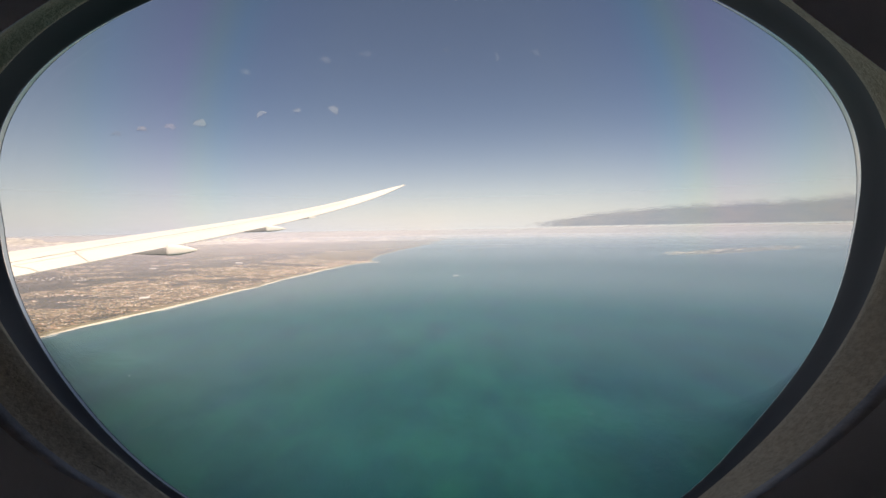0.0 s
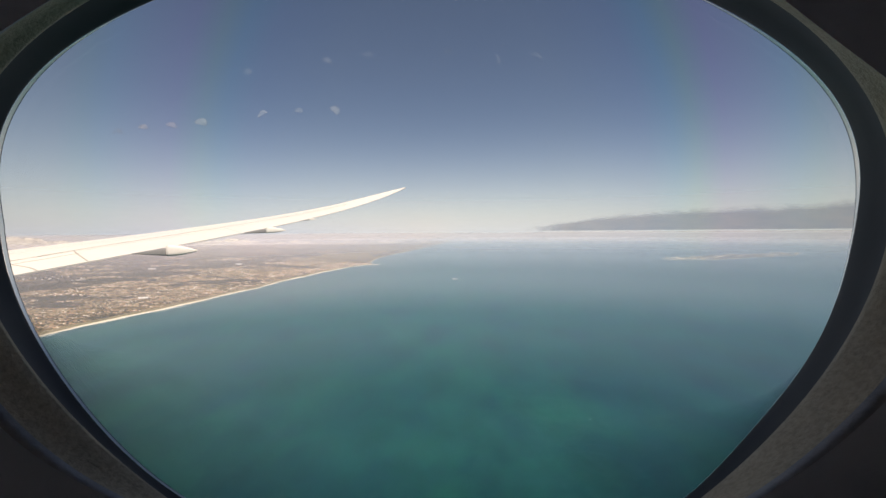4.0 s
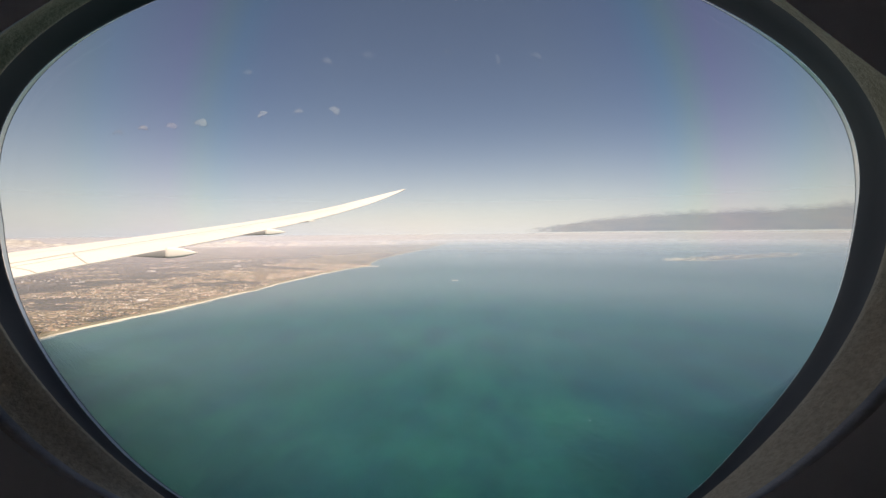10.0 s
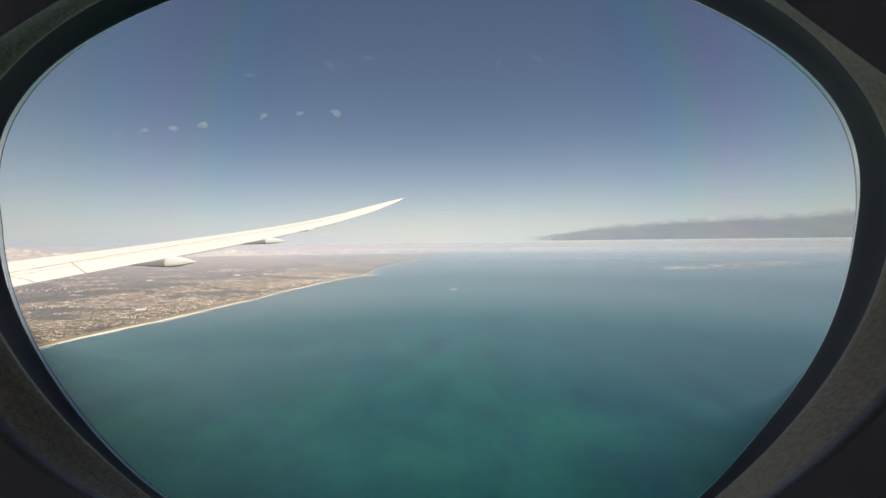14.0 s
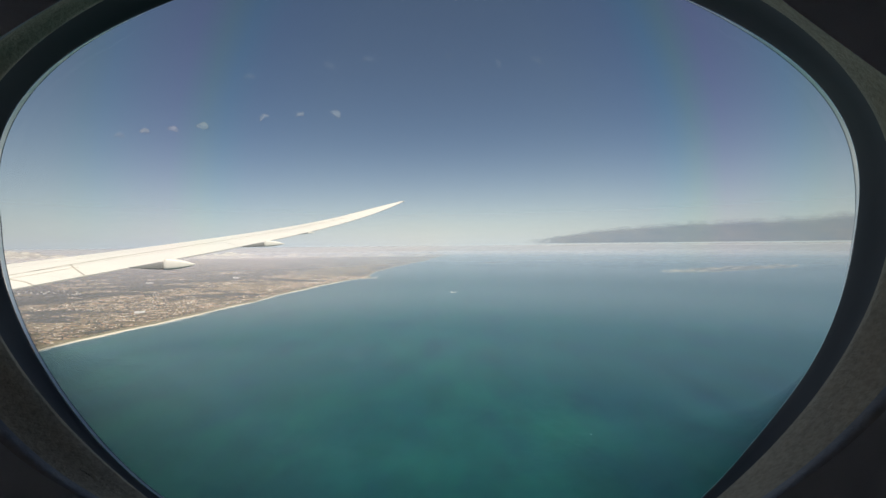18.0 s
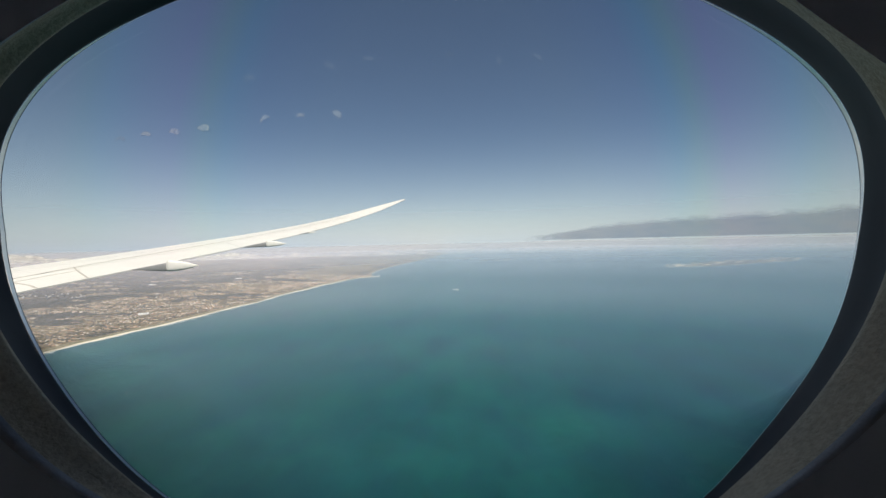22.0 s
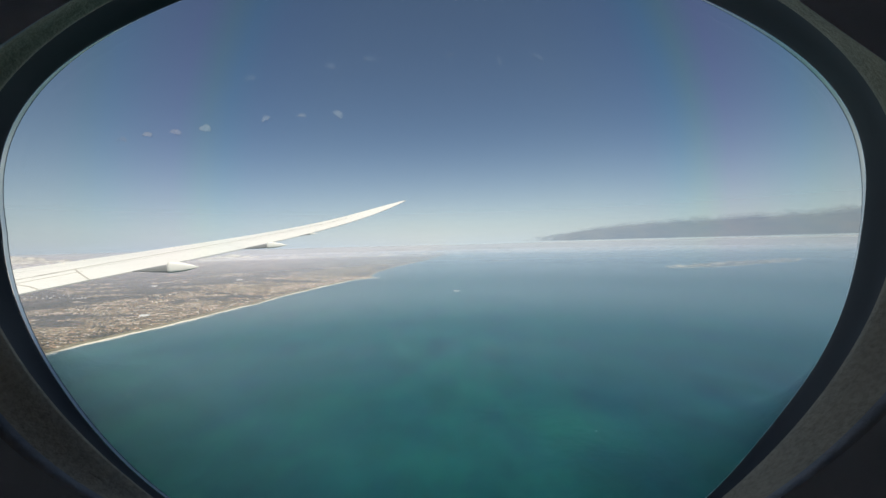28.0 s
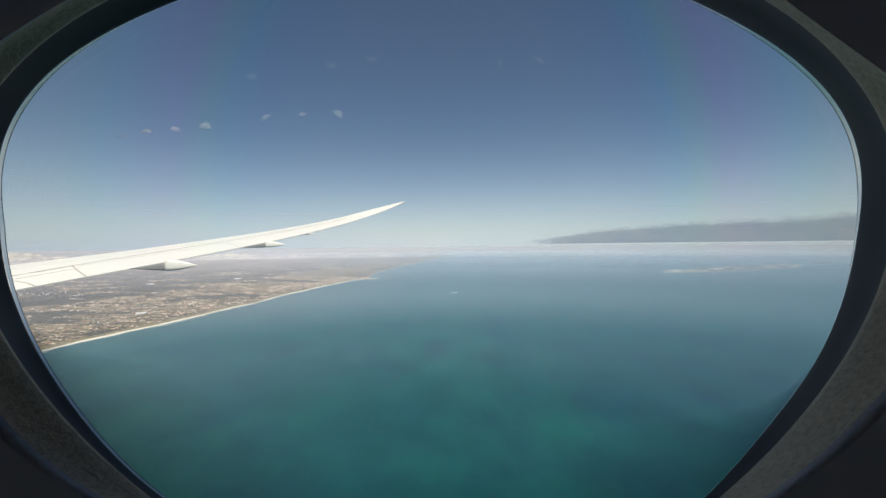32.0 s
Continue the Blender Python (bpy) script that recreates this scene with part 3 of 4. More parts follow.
def breakwater():
    """Two stone moles that guard the harbour at the cape."""
    rng = random.Random(3)
    for x0, y0, x1, y1 in ((-290, 1432, -240, 1434), (-330, 1500, -285, 1486)):
        t = empty("breakwater", pose(x0, y0, 0))
        verts = []
        n = 22
        for i in range(n + 1):
            f = i / n
            cx, cy = (x1 - x0) * f, (y1 - y0) * f + 3 * math.sin(f * 3)
            for dy, z in ((-3.4, -1), (-1.8, 1.3), (0, 1.9), (1.8, 1.3), (3.4, -1)):
                verts.append((cx + rng.uniform(-0.6, 0.6), cy + dy + rng.uniform(-0.7, 0.7), z + rng.uniform(-0.3, 0.3)))
        part("mole", (verts, grid_faces(n + 1, 5)), limestone, t, smooth=False)
        part("beacon", box_data(x1 - x0 - 2, x1 - x0 - 1, y1 - y0 - 0.5, y1 - y0 + 0.5, 1.5, 6), hull_white, t, smooth=False)
        tagged(t, "rough limestone breakwater with a small white beacon", "breakwater", group="harbour moles")


breakwater()


def island(cx, cy, length, width, turn, height, seed, name, label):
    """A low heathy island with a pale sandy rim."""
    t = empty(name, pose(cx, cy, 0, 0, 0, turn))
    n, rings = 140, (1.0, 0.996, 0.990, 0.75, 0.5, 0.2)
    verts = []
    for f in rings:
        for k in range(n):
            q = 2 * math.pi * k / n
            out = 1 + 0.34 * noise.noise(Vector((2.1 * math.cos(q), 2.1 * math.sin(q), seed))) + 0.24 * noise.noise(Vector((5.5 * math.cos(q), 5.5 * math.sin(q), seed + 4)))
            x, y = length / 2 * math.cos(q) * out * f, width / 2 * math.sin(q) * out * f
            z = -0.5 if f == 1.0 else 0.7 if f > 0.989 else height * (1 - f) ** 0.6 * (0.75 + 0.9 * noise.noise(Vector((x * 0.012, y * 0.012, seed)))) + 1.2
            verts.append((x, y, z))
    faces = [tuple(reversed(f)) for f in grid_faces(len(rings), n, True)]
    part("sandy_rim", (verts[:3 * n], faces[:2 * n]), island_sand, t, "pale sandy rim", True)
    body = [(x, y, z + 0.004) for x, y, z in verts[2 * n:]]
    part("heath", (body, [tuple(i - 2 * n for i in f) for f in faces[2 * n:]] + [tuple(range(3 * n, 4 * n))[::-1]]), island_mat, t, "heath tinted blue-grey for haze", True)
    return tagged(t, label, "island")


island(1345, 1800, 930, 165, 24, 4, 3.0, "long_island", "long low island with haze-tinted heath and pale beaches")
island(330, 2560, 190, 30, 6, 4, 8.0, "islet", "small low islet with a pale rim in the haze")
island(150, 2900, 120, 24, -4, 4, 9.0, "islet", "small low islet with a pale rim in the haze")


def salt_flats():
    """Pale lakes and sand patches on the island."""
    rng = random.Random(5)
    verts, faces = [], []
    for _ in range(64):
        u, v = rng.uniform(-430, 440), rng.uniform(-62, 62)
        a = radians(24)
        x, y = 1330 + u * math.cos(a) - v * math.sin(a), 1800 + u * math.sin(a) + v * math.cos(a)
        b, n = len(verts), 9
        rx, ry = rng.uniform(4, 19), rng.uniform(0.8, 2.2)
        for k in range(n):
            q = 2 * math.pi * k / n
            verts.append((x + rx * math.cos(q + a) * rng.uniform(0.7, 1.2), y + ry * math.sin(q) * rng.uniform(0.7, 1.2), 2.5 + rng.uniform(0, 2)))
        verts.append((x, y, 6.2))
        faces += [(b + k, b + (k + 1) % n, b + n) for k in range(n)]
    return tagged(mesh_object("sand_hills", verts, faces, island_sand, True), "pale bare sand hills on the island", "sand hills", kind="stuff")


salt_flats()


# ---------------------------------------------------------------- ships
def cargo_ship(x, y, length, turn, label, paint):
    t = empty("cargo_ship", pose(x, y, 0, 0, 0, turn))
    n, verts = 14, []
    for i in range(n + 1):
        f = i / n * 2 - 1
        half = length * 0.075 * (1 - max(0.0, abs(f) - 0.55) ** 2 * 4.4)
        rise = length * (0.055 + 0.03 * max(0.0, f) ** 3)
        for w, z in ((0, -0.4), (half * 0.8, -0.4), (half, rise), (0, rise), (-half, rise), (-half * 0.8, -0.4)):
            verts.append((f * length / 2 + (0.05 * length * (z > 0) if f > 0.9 else 0), w, z))
    part("hull", (verts, grid_faces(n + 1, 6, True) + [tuple(range(6)), tuple(range(6 * n + 5, 6 * n - 1, -1))]), paint, t, smooth=False)
    L = length
    part("deckhouse", bevelled_box(-L * 0.44, -L * 0.3, -L * 0.055, L * 0.055, L * 0.056, L * 0.17, 0.1, 1), hull_white, t, "white deckhouse", False)
    part("funnel", bevelled_box(-L * 0.42, -L * 0.38, -L * 0.015, L * 0.015, L * 0.17, L * 0.21, 0.05, 1), hull_red, t, smooth=False)
    for k in range(4):
        x0 = -L * 0.25 + k * L * 0.165
        part("hatch", bevelled_box(x0, x0 + L * 0.13, -L * 0.05, L * 0.05, L * 0.056, L * 0.085, 0.06, 1), hull_white, t, smooth=False)
    part("mast", box_data(L * 0.4, L * 0.41, -0.06, 0.06, L * 0.06, L * 0.16), hull_white, t, smooth=False)
    return tagged(t, label, "ship")


cargo_ship(26, 990, 15, 8, "white cargo ship riding on the open sea", hull_white)
cargo_ship(82, 2069, 26, -5, "far dark cargo ship on the hazy sea near the horizon", hull_red)
cargo_ship(210, 2250, 24, 10, "far dark cargo ship on the hazy sea near the horizon", hull_red)


def motor_boat(x, y, turn, wake, size):
    t = empty("motor_boat", pose(x, y, 0, 0, 0, turn) @ Matrix.Scale(size, 4))
    verts = []
    for f, w in ((-1, 0.55), (-0.3, 0.6), (0.4, 0.42), (1, 0.03)):
        verts += [(f * 1.5, 0, -0.2), (f * 1.5, w, 0.45), (f * 1.5, 0, 0.5), (f * 1.5, -w, 0.45)]
    part("hull", (verts, grid_faces(4, 4, True) + [(0, 1, 2, 3), (15, 14, 13, 12)]), hull_white, t, smooth=False)
    part("cabin", bevelled_box(-0.5, 0.4, -0.3, 0.3, 0.45, 0.95, 0.08, 1), hull_white, t, smooth=False)
    n, verts = 24, []
    for i in range(n + 1):
        f = i / n
        w = 0.25 + 0.75 * f ** 0.7
        verts += [(-1.4 - wake * f, -w, 0.03), (-1.4 - wake * f, 0, 0.10 * (1 - f) + 0.04), (-1.4 - wake * f, w, 0.03)]
    part("wake", (verts, grid_faces(n + 1, 3)), wake_mat, t, "thin pale wake")
    return tagged(t, "small white motor boat drawing a pale wake", "boat")


wake_mat = see_through("wake_foam", (0.75, 0.8, 0.8), 0.06, 0.8)
motor_boat(-268, 325, 30, 4, 0.5)
motor_boat(92, 246, 140, 44, 0.26)


# ---------------------------------------------------------------- clouds
def from_eye(az, el, r):
    a, e = radians(az), radians(el)
    return Vector((r * math.sin(a), r * math.cos(a), SEAT + r * math.tan(e)))


def cloud_sheet(name, az0, az1, base, top, r, mat, label, steps=200):
    """A far, upright bank of layer cloud."""
    rows = 6
    verts, uvs = [], []
    for i in range(steps + 1):
        f = i / steps
        az = az0 + (az1 - az0) * f
        low, high = base(az), top(az)
        for k in range(rows + 1):
            v = k / rows
            verts.append(from_eye(az, low + (high - low) * v, r))
            uvs.append((f, v))
    ob = mesh_object(name, verts, grid_faces(steps + 1, rows + 1), mat, True)
    layer = ob.data.uv_layers.new(name="UVMap")
    for loop in ob.data.loops:
        layer.data[loop.index].uv = uvs[loop.vertex_index]
    ob.visible_shadow = False
    return tagged(ob, label, "cloud", kind="structure")


def bank_top(az):
    el = float(np.interp(az, (10.5, 12, 13, 14.5, 16, 17.5, 20.2, 24.4, 30.9, 36.6, 41.5, 46.4, 64), (0.2, 0.4, 0.75, 0.8, 1.2, 1.3, 1.85, 2.3, 2.65, 2.85, 2.95, 3.25, 3.6)))
    return el + 0.10 * noise.fractal(Vector((az * 0.16, 0.4, 2.2)), 0.9, 2.1, 3) + 0.07 * noise.fractal(Vector((az * 0.9, 5.4, 1.2)), 0.7, 2.1, 4)


cloud_sheet("backdrop_cloud_bank", 11.0, 66, lambda az: 0.0, bank_top, 4550, grey_cloud, "long grey bank of layer cloud over the sea", 420)
cloud_sheet("backdrop_cloud_strip", 8.5, 66, lambda az: -0.27, lambda az: -0.10 + 0.14 * smooth01((az - 9) / 10) - 0.03 * smooth01((az - 24) / 12), 4700, strip_cloud, "thin bright strip of low cloud on the horizon")
cloud_sheet("backdrop_cloud_streak", 10.0, 19, lambda az: -0.42, lambda az: -0.26, 4500, streak_cloud, "thin dark streak of low cloud near the horizon", 60)


def heap_top(az):
    el = float(np.interp(az, (-58, -49, -46.5, -45, -43.5, -42, -35, -31, -28, -24, -15, -2), (0.1, 0.1, -0.05, -0.35, -0.30, -0.6, -0.7, -0.45, -0.35, -0.65, -0.8, -0.95)))
    return el - 0.42 + 0.16 * noise.fractal(Vector((az * 0.5, 3.4, 1.2)), 0.6, 2.1, 4)


cloud_sheet("backdrop_heap_clouds", -58, -2, lambda az: -1.8, heap_top, 3660, hazy_cumulus, "soft cream and grey line of far heap clouds", 300)
HEAPS = ((-49.6, 1.2), (-48.1, 1.4), (-46.9, 1.25), (-45.8, 0.8), (-44.4, 0.75), (-41.8, 0.65), (-40.4, 0.8), (-39.2, 0.4), (-35.0, 0.35), (-31.6, 0.5), (-30.1, 0.65), (-28.5, 0.85), (-27.1, 0.65), (-25.8, 0.45),
         (-22.8, 0.35), (-20.8, 0.5), (-19.4, 0.3), (-14.0, 0.3), (-8.7, 0.45), (-7.4, 0.3), (-3.0, 0.3))


def bright_top(az):
    """Swelling cloud heads side by side, each round above."""
    swell = max(big * math.sqrt(max(0.0, 1 - ((az - mid) / (1.5 * big)) ** 2)) for mid, big in HEAPS)
    return -1.24 - 0.006 * (az + 52) + 0.80 * swell + 0.07 * noise.fractal(Vector((az * 1.3, 1.4, 8.2)), 0.6, 2.1, 4)


cloud_sheet("backdrop_heap_heads", -58, -1, lambda az: -1.55, bright_top, 3640, bright_cumulus, "creamy white heads of fair-weather cloud low over the far land", 700)


# ---------------------------------------------------------------- the wing
def te_z(y):
    """Height of the trailing edge over the eye's level along the span: the wing bends upwards."""
    return 2.462e-4 * y ** 3 - 7.718e-3 * y ** 2 + 0.24387 * y - 2.7406


def te_x(y):
    return -2.565 - (27 - y) * 0.4222


def chord(y):
    if y < 15.5:
        return 8.6 - 0.26 * y
    if y < 23.5:
        return 4.57 - 0.335 * (y - 15.5)
    return max(0.10, 1.89 * (1 - ((y - 23.5) / 3.55) ** 1.35) ** 0.8 if y < 27.05 else 0.10)


def half_thickness(f):
    f = min(1.0, max(0.0, f))
    return 5 * (0.2969 * math.sqrt(f) - 0.126 * f - 0.3516 * f ** 2 + 0.2843 * f ** 3 - 0.1015 * f ** 4)


def wing_point(y, g, side=1, lift=0.0):
    """A point of the wing's skin: y along the span, g from the trailing edge (0) to the nose (1), side 1 above and -1 below."""
    c = chord(y)
    pitch = -2.5 - 2.5 * (y - 9) / 18
    thick = 0.08 * (1 - 0.62 * smooth01((y - 17) / 8))
    z = te_z(y) + c * (g * math.tan(radians(pitch)) + side * thick * half_thickness(1 - g) * (1 if side > 0 else 0.8) + 0.04 * g * (1 - g)) + lift
    return (te_x(y) - g * c, y, z + SEAT)


wing = empty("aircraft_wing")
tagged(wing, "long upswept white airliner wing lit by full sun", "wing")

SPAN = [3.2 + 0.35 * i for i in range(68)] + [26.9]
core_g = [0.0, 0.03, 0.1, 0.2, 0.3, 0.4, 0.5, 0.6, 0.7, 0.8, 0.88, 0.94, 0.98, 1.0]
verts = []
for y in SPAN:
    loop = [wing_point(y, g, 1, -0.06 * smooth01(g * 12)) for g in core_g] + [wing_point(y, g, -1) for g in reversed(core_g[1:-1])]
    verts += loop
ring = 2 * len(core_g) - 2
part("wing_box", (verts, [tuple(reversed(f)) for f in grid_faces(len(SPAN), ring, True)] + [tuple(range(ring))]), wing_bare, wing, "grey lower skin and wing box")


def skin_panel(name, y0, y1, g0, g1, label="", lift=0.0, slant=0.0):
    """A painted panel of the upper skin with its own thickness."""
    ny, ng = max(2, int((y1 - y0) / 0.35)), max(3, int((g1 - g0) * 16))
    top, low = [], []
    for i in range(ny + 1):
        for j in range(ng + 1):
            g = g0 + (g1 - g0) * j / ng
            cut = y0 + (y1 - y0) * i / ny
            y = cut + slant * chord(cut) * (g - g0)
            top.append(wing_point(y, g, 1, lift))
            low.append(wing_point(y, g, 1, lift - 0.03))
    n, w = len(top), ng + 1
    faces = [tuple(reversed(f)) for f in grid_faces(ny + 1, w)] + [tuple(k + n for k in f) for f in grid_faces(ny + 1, w)]
    edge = [i for i in range(w)] + [i * w + w - 1 for i in range(1, ny + 1)] + [ny * w + i for i in range(w - 2, -1, -1)] + [i * w for i in range(ny - 1, 0, -1)]
    for p, q in zip(edge, edge[1:] + edge[:1]):
        faces.append((p, q, q + n, p + n))
    return part(name, (top + low, faces), wing_paint, wing, label, smooth=False)


GAP = 0.011
flap_cuts = [3.3, 6.6, 14.9, 18.9, 22.3]
for y0, y1 in zip(flap_cuts, flap_cuts[1:]):
    skin_panel("flap" if y1 < 15 else "aileron", y0 + GAP, y1 - GAP, 0.0, 0.270, lift=0.004, slant=0.50)
spoiler_cuts = [3.3, 5.4, 7.5, 9.7, 11.9, 14.1, 16.4, 18.9]
for y0, y1 in zip(spoiler_cuts, spoiler_cuts[1:]):
    skin_panel("spoiler", y0 + GAP * 0.3, y1 - GAP * 0.3, 0.281, 0.50)
skin_panel("skin_panel", 18.91, 22.28, 0.281, 0.50)
box_cuts = [3.3, 7.0, 11.0, 15.0, 19.0, 22.3]
for y0, y1 in zip(box_cuts, box_cuts[1:]):
    skin_panel("skin_panel", y0 + 0.006, y1 - 0.006, 0.506, 0.86)
    skin_panel("slat", y0 + GAP * 0.5, y1 - GAP * 0.5, 0.868, 0.995)
skin_panel("wing_tip", 22.31, 26.85, 0.0, 0.99, "raked white wing tip")


def seam(points, width):
    """A dark sealed joint in the upper skin, along (y, g) stations; width in metres across the joint."""
    path = []
    for (y0, g0), (y1, g1) in zip(points, points[1:]):
        n = max(2, int(abs(y1 - y0) / 0.25))
        path += [(y0 + (y1 - y0) * k / n, g0 + (g1 - g0) * k / n) for k in range(n)]
    path = [Vector(wing_point(y, g, 1, 0.012)) for y, g in path + [points[-1]]]
    verts = []
    for k, p in enumerate(path):
        way = (path[min(k + 1, len(path) - 1)] - path[max(k - 1, 0)]).normalized()
        side = way.cross(Vector((0, 0, 1))).normalized() * width / 2
        verts += [p - side - Vector((0, 0, 0.01)), p - side, p + side, p + side - Vector((0, 0, 0.01))]
    return part("seam", (verts, [tuple(reversed(f)) for f in grid_faces(len(path), 4)]), sealant, wing, "thin dark joint between skin panels", False)


seam([(9.0, 0.175), (9.9, 0.185), (11.2, 0.205)], 0.011)
seam([(9.0, 0.235), (10.2, 0.262), (11.4, 0.305), (12.4, 0.330), (14.1, 0.350), (18.0, 0.385), (22.2, 0.41)], 0.011)
seam([(11.45, 0.305), (11.19, 0.23), (10.92, 0.145), (10.48, 0.004)], 0.036)
seam([(9.82, 0.172), (9.76, 0.12), (9.70, 0.075), (9.54, 0.004)], 0.036)


def tapered(points, n=14, squash=1.0):
    """A spindle along (x, y, z, radius) stations."""
    verts = []
    for x, y, z, r in points:
        for k in range(n):
            c, s = math.cos(2 * math.pi * k / n), math.sin(2 * math.pi * k / n)
            verts.append((x, y + r * 0.7 * math.copysign(abs(c) ** 0.55, c), z + r * squash * math.copysign(abs(s) ** 0.55, s)))
    return verts, grid_faces(len(points), n, True) + [tuple(range(n))[::-1], tuple(range(len(verts) - n, len(verts)))]


def fairing(y, start, split, tip):
    """A flap track fairing: a fixed canoe that leaves the trailing edge and a tail cone that moves with the flap."""
    (nx, nz), (sx, top, low), (tx, tz) = start, split, tip
    steps, r, mid = 10, (top - low) / 2, (top + low) / 2
    canoe, tail = [], []
    for i in range(steps + 1):
        f = i / steps
        canoe.append((nx + (sx - nx) * f, y, nz + (mid - nz) * f + SEAT, max(0.012, r * f ** 0.85)))
        tail.append((sx + 0.012 + (tx - sx) * f, y, (mid + 0.32 * r) * (1 - f) + tz * f + SEAT, max(0.012, r * 1.34 * (1 - f ** 1.7) ** 0.9)))
    t = part("flap_fairing", tapered(canoe, 24), shaded_fairing_paint, wing, "grey canoe fairing, darkened for shade, at the trailing edge")
    tail_ob = mesh_object("tail_cone", *tapered(tail, 24), wing_paint, True)
    tail_ob.parent = t
    tagged(tail_ob, "white tail cone")
    return t


fairing(11.4, (-9.12, -0.585), (-8.04, -0.405, -0.655), (-7.19, -0.507))
fairing(15.0, (-7.86, -0.025), (-6.79, 0.175, -0.009), (-6.056, 0.092))
fairing(17.5, (-6.46, 0.512), (-6.01, 0.607, 0.545), (-5.70, 0.592))

for y in (12.3, 12.75, 14.9, 15.05, 15.3, 17.1, 19.2):
    x, yy, z = wing_point(y, 0.62, 1)
    part("vortex_vane", ([(x, yy - 0.01, z - 0.02), (x + 0.16, yy - 0.01, z - 0.02), (x + 0.16, yy - 0.01, z + 0.035), (x + 0.05, yy - 0.01, z + 0.03),
                          (x, yy + 0.01, z - 0.02), (x + 0.16, yy + 0.01, z - 0.02), (x + 0.16, yy + 0.01, z + 0.035), (x + 0.05, yy + 0.01, z + 0.03)],
                         [(0, 1, 2, 3), (7, 6, 5, 4), (0, 4, 5, 1), (1, 5, 6, 2), (2, 6, 7, 3), (3, 7, 4, 0)]), wing_paint, wing, smooth=False)


# ---------------------------------------------------------------- the fuselage round the seat
CENTRE, RADIUS = -2.72, 2.875


def tube(name, radius, x0, x1, mat, label):
    """The cabin's round shell with an opening for the window panel."""
    n = 96
    far_side = [round(-4.0 + 0.56 * i, 2) for i in range(15)]
    xs = sorted({round(x0 + 1.0 * i, 2) for i in range(int((-5 - x0) / 1.0) + 1)} | {-0.45, 0.45, float(x1)} | set(far_side) | {round(x + 0.28, 2) for x in far_side})
    verts, faces = [], []
    for x in xs:
        for k in range(n):
            q = 2 * math.pi * (k + 0.5) / n
            verts.append((x, CENTRE + radius * math.cos(q), SEAT + radius * math.sin(q)))
    for i in range(len(xs) - 1):
        for k in range(n):
            if -0.46 < xs[i] < 0.44 and (k < 2 or k >= n - 3):
                continue
            if xs[i] in far_side and abs(k - n // 2) < 3:
                continue
            a0, b0 = i * n + k, i * n + (k + 1) % n
            faces.append((a0, b0, b0 + n, a0 + n))
    faces += [tuple(range(n)), tuple(range(len(verts) - 1, len(verts) - n - 1, -1))]
    return tagged(mesh_object(name, verts, faces, mat, True), label, "fuselage", kind="structure")


tube("wall_fuselage", RADIUS, -24, 6, fuselage_paint, "white painted round airliner fuselage")
tube("wall_cabin", RADIUS - 0.012, -23.9, 5, lining, "grey curved cabin lining in shadow")
floor_ob = mesh_object("floor", *box_data(-23, 5, CENTRE - 2.5, CENTRE + 2.5, SEAT - 1.35, SEAT - 1.25), lining)
tagged(floor_ob, "grey cabin floor in shadow", "floor", kind="structure")

# The window: rings in its own space, x right, y up, z towards the seat.
window = empty("window_1", pose(0, 0, SEAT, TILT, LEAN, 0))
tagged(window, "egg-shaped airliner window with black seal and grained grey reveal", "window", kind="structure")


class Egg:
    """A window outline at a distance from the eye: half width, height over and under its widest line, given for a distance of 1.
    powers: how full its quarters are (upper fore, upper aft, lower aft, lower fore); waves: slight swellings, three to five round the outline."""

    def __init__(self, half, up, down, lean, cx, cy, powers=(2.0, 2.0, 1.75, 1.75), waves=(0.0,) * 6, far=0.1):
        self.size, self.powers, self.waves = (half, up, down, lean, cx, cy), powers, waves
        self.far = self.far_left = far

    def at(self, q):
        half, up, down, lean, cx, cy = self.size
        c, s = math.cos(q), math.sin(q)
        power = self.powers[(0 if c > 0 else 1) if s >= 0 else (3 if c > 0 else 2)]
        swell = 1 + sum(self.waves[2 * k] * math.cos((k + 3) * q) + self.waves[2 * k + 1] * math.sin((k + 3) * q) for k in range(3))
        x = half * math.copysign(abs(c) ** (2 / power), c) * swell
        y = (up if s >= 0 else down) * math.copysign(abs(s) ** (2 / power), s) * swell
        far = self.far + (self.far_left - self.far) * smooth01((0.35 - c) / 0.9)
        return Vector(((cx + x - lean * min(0.0, y)) * far, (cy + y) * far, -far))


def blend(one, two, f, far, inset=0.0):
    m = lambda a, b: tuple(p + (q - p) * f for p, q in zip(a, b))
    half, up, down, lean, cx, cy = m(one.size, two.size)
    return Egg(half - inset, up - inset, down - inset, lean, cx, cy, m(one.powers, two.powers), m(one.waves, two.waves), far)


def ring_mesh(eggs, n=240):
    verts = [e.at(2 * math.pi * k / n) for e in eggs for k in range(n)]
    return verts, [tuple(reversed(f)) for f in grid_faces(len(eggs), n, True)]


egg_a = Egg(1.0751, 0.7165, 0.8339, -0.1139, -0.0425, 0.0569, (2.302, 2.240, 2.122, 3.173), (-0.0035, 0.0344, 0.0234, 0.0003, 0.0046, 0.0095))
egg_b = Egg(1.2068, 0.6756, 1.0983, 0.0169, -0.0516, 0.1604, (2.089, 1.863, 1.712, 1.807), (0.0009, 0.0048, 0.0025, -0.001, 0.0046, -0.006))
egg_c = Egg(1.3812, 0.8703, 1.0237, 0.002, -0.0185, 0.1563, (1.523, 1.480, 1.865, 1.857), (-0.0049, -0.009, 0.0037, -0.0109, 0.0181, 0.012))
egg_d = Egg(1.62, 0.90, 1.62, 0.0, -0.0388, 0.138)
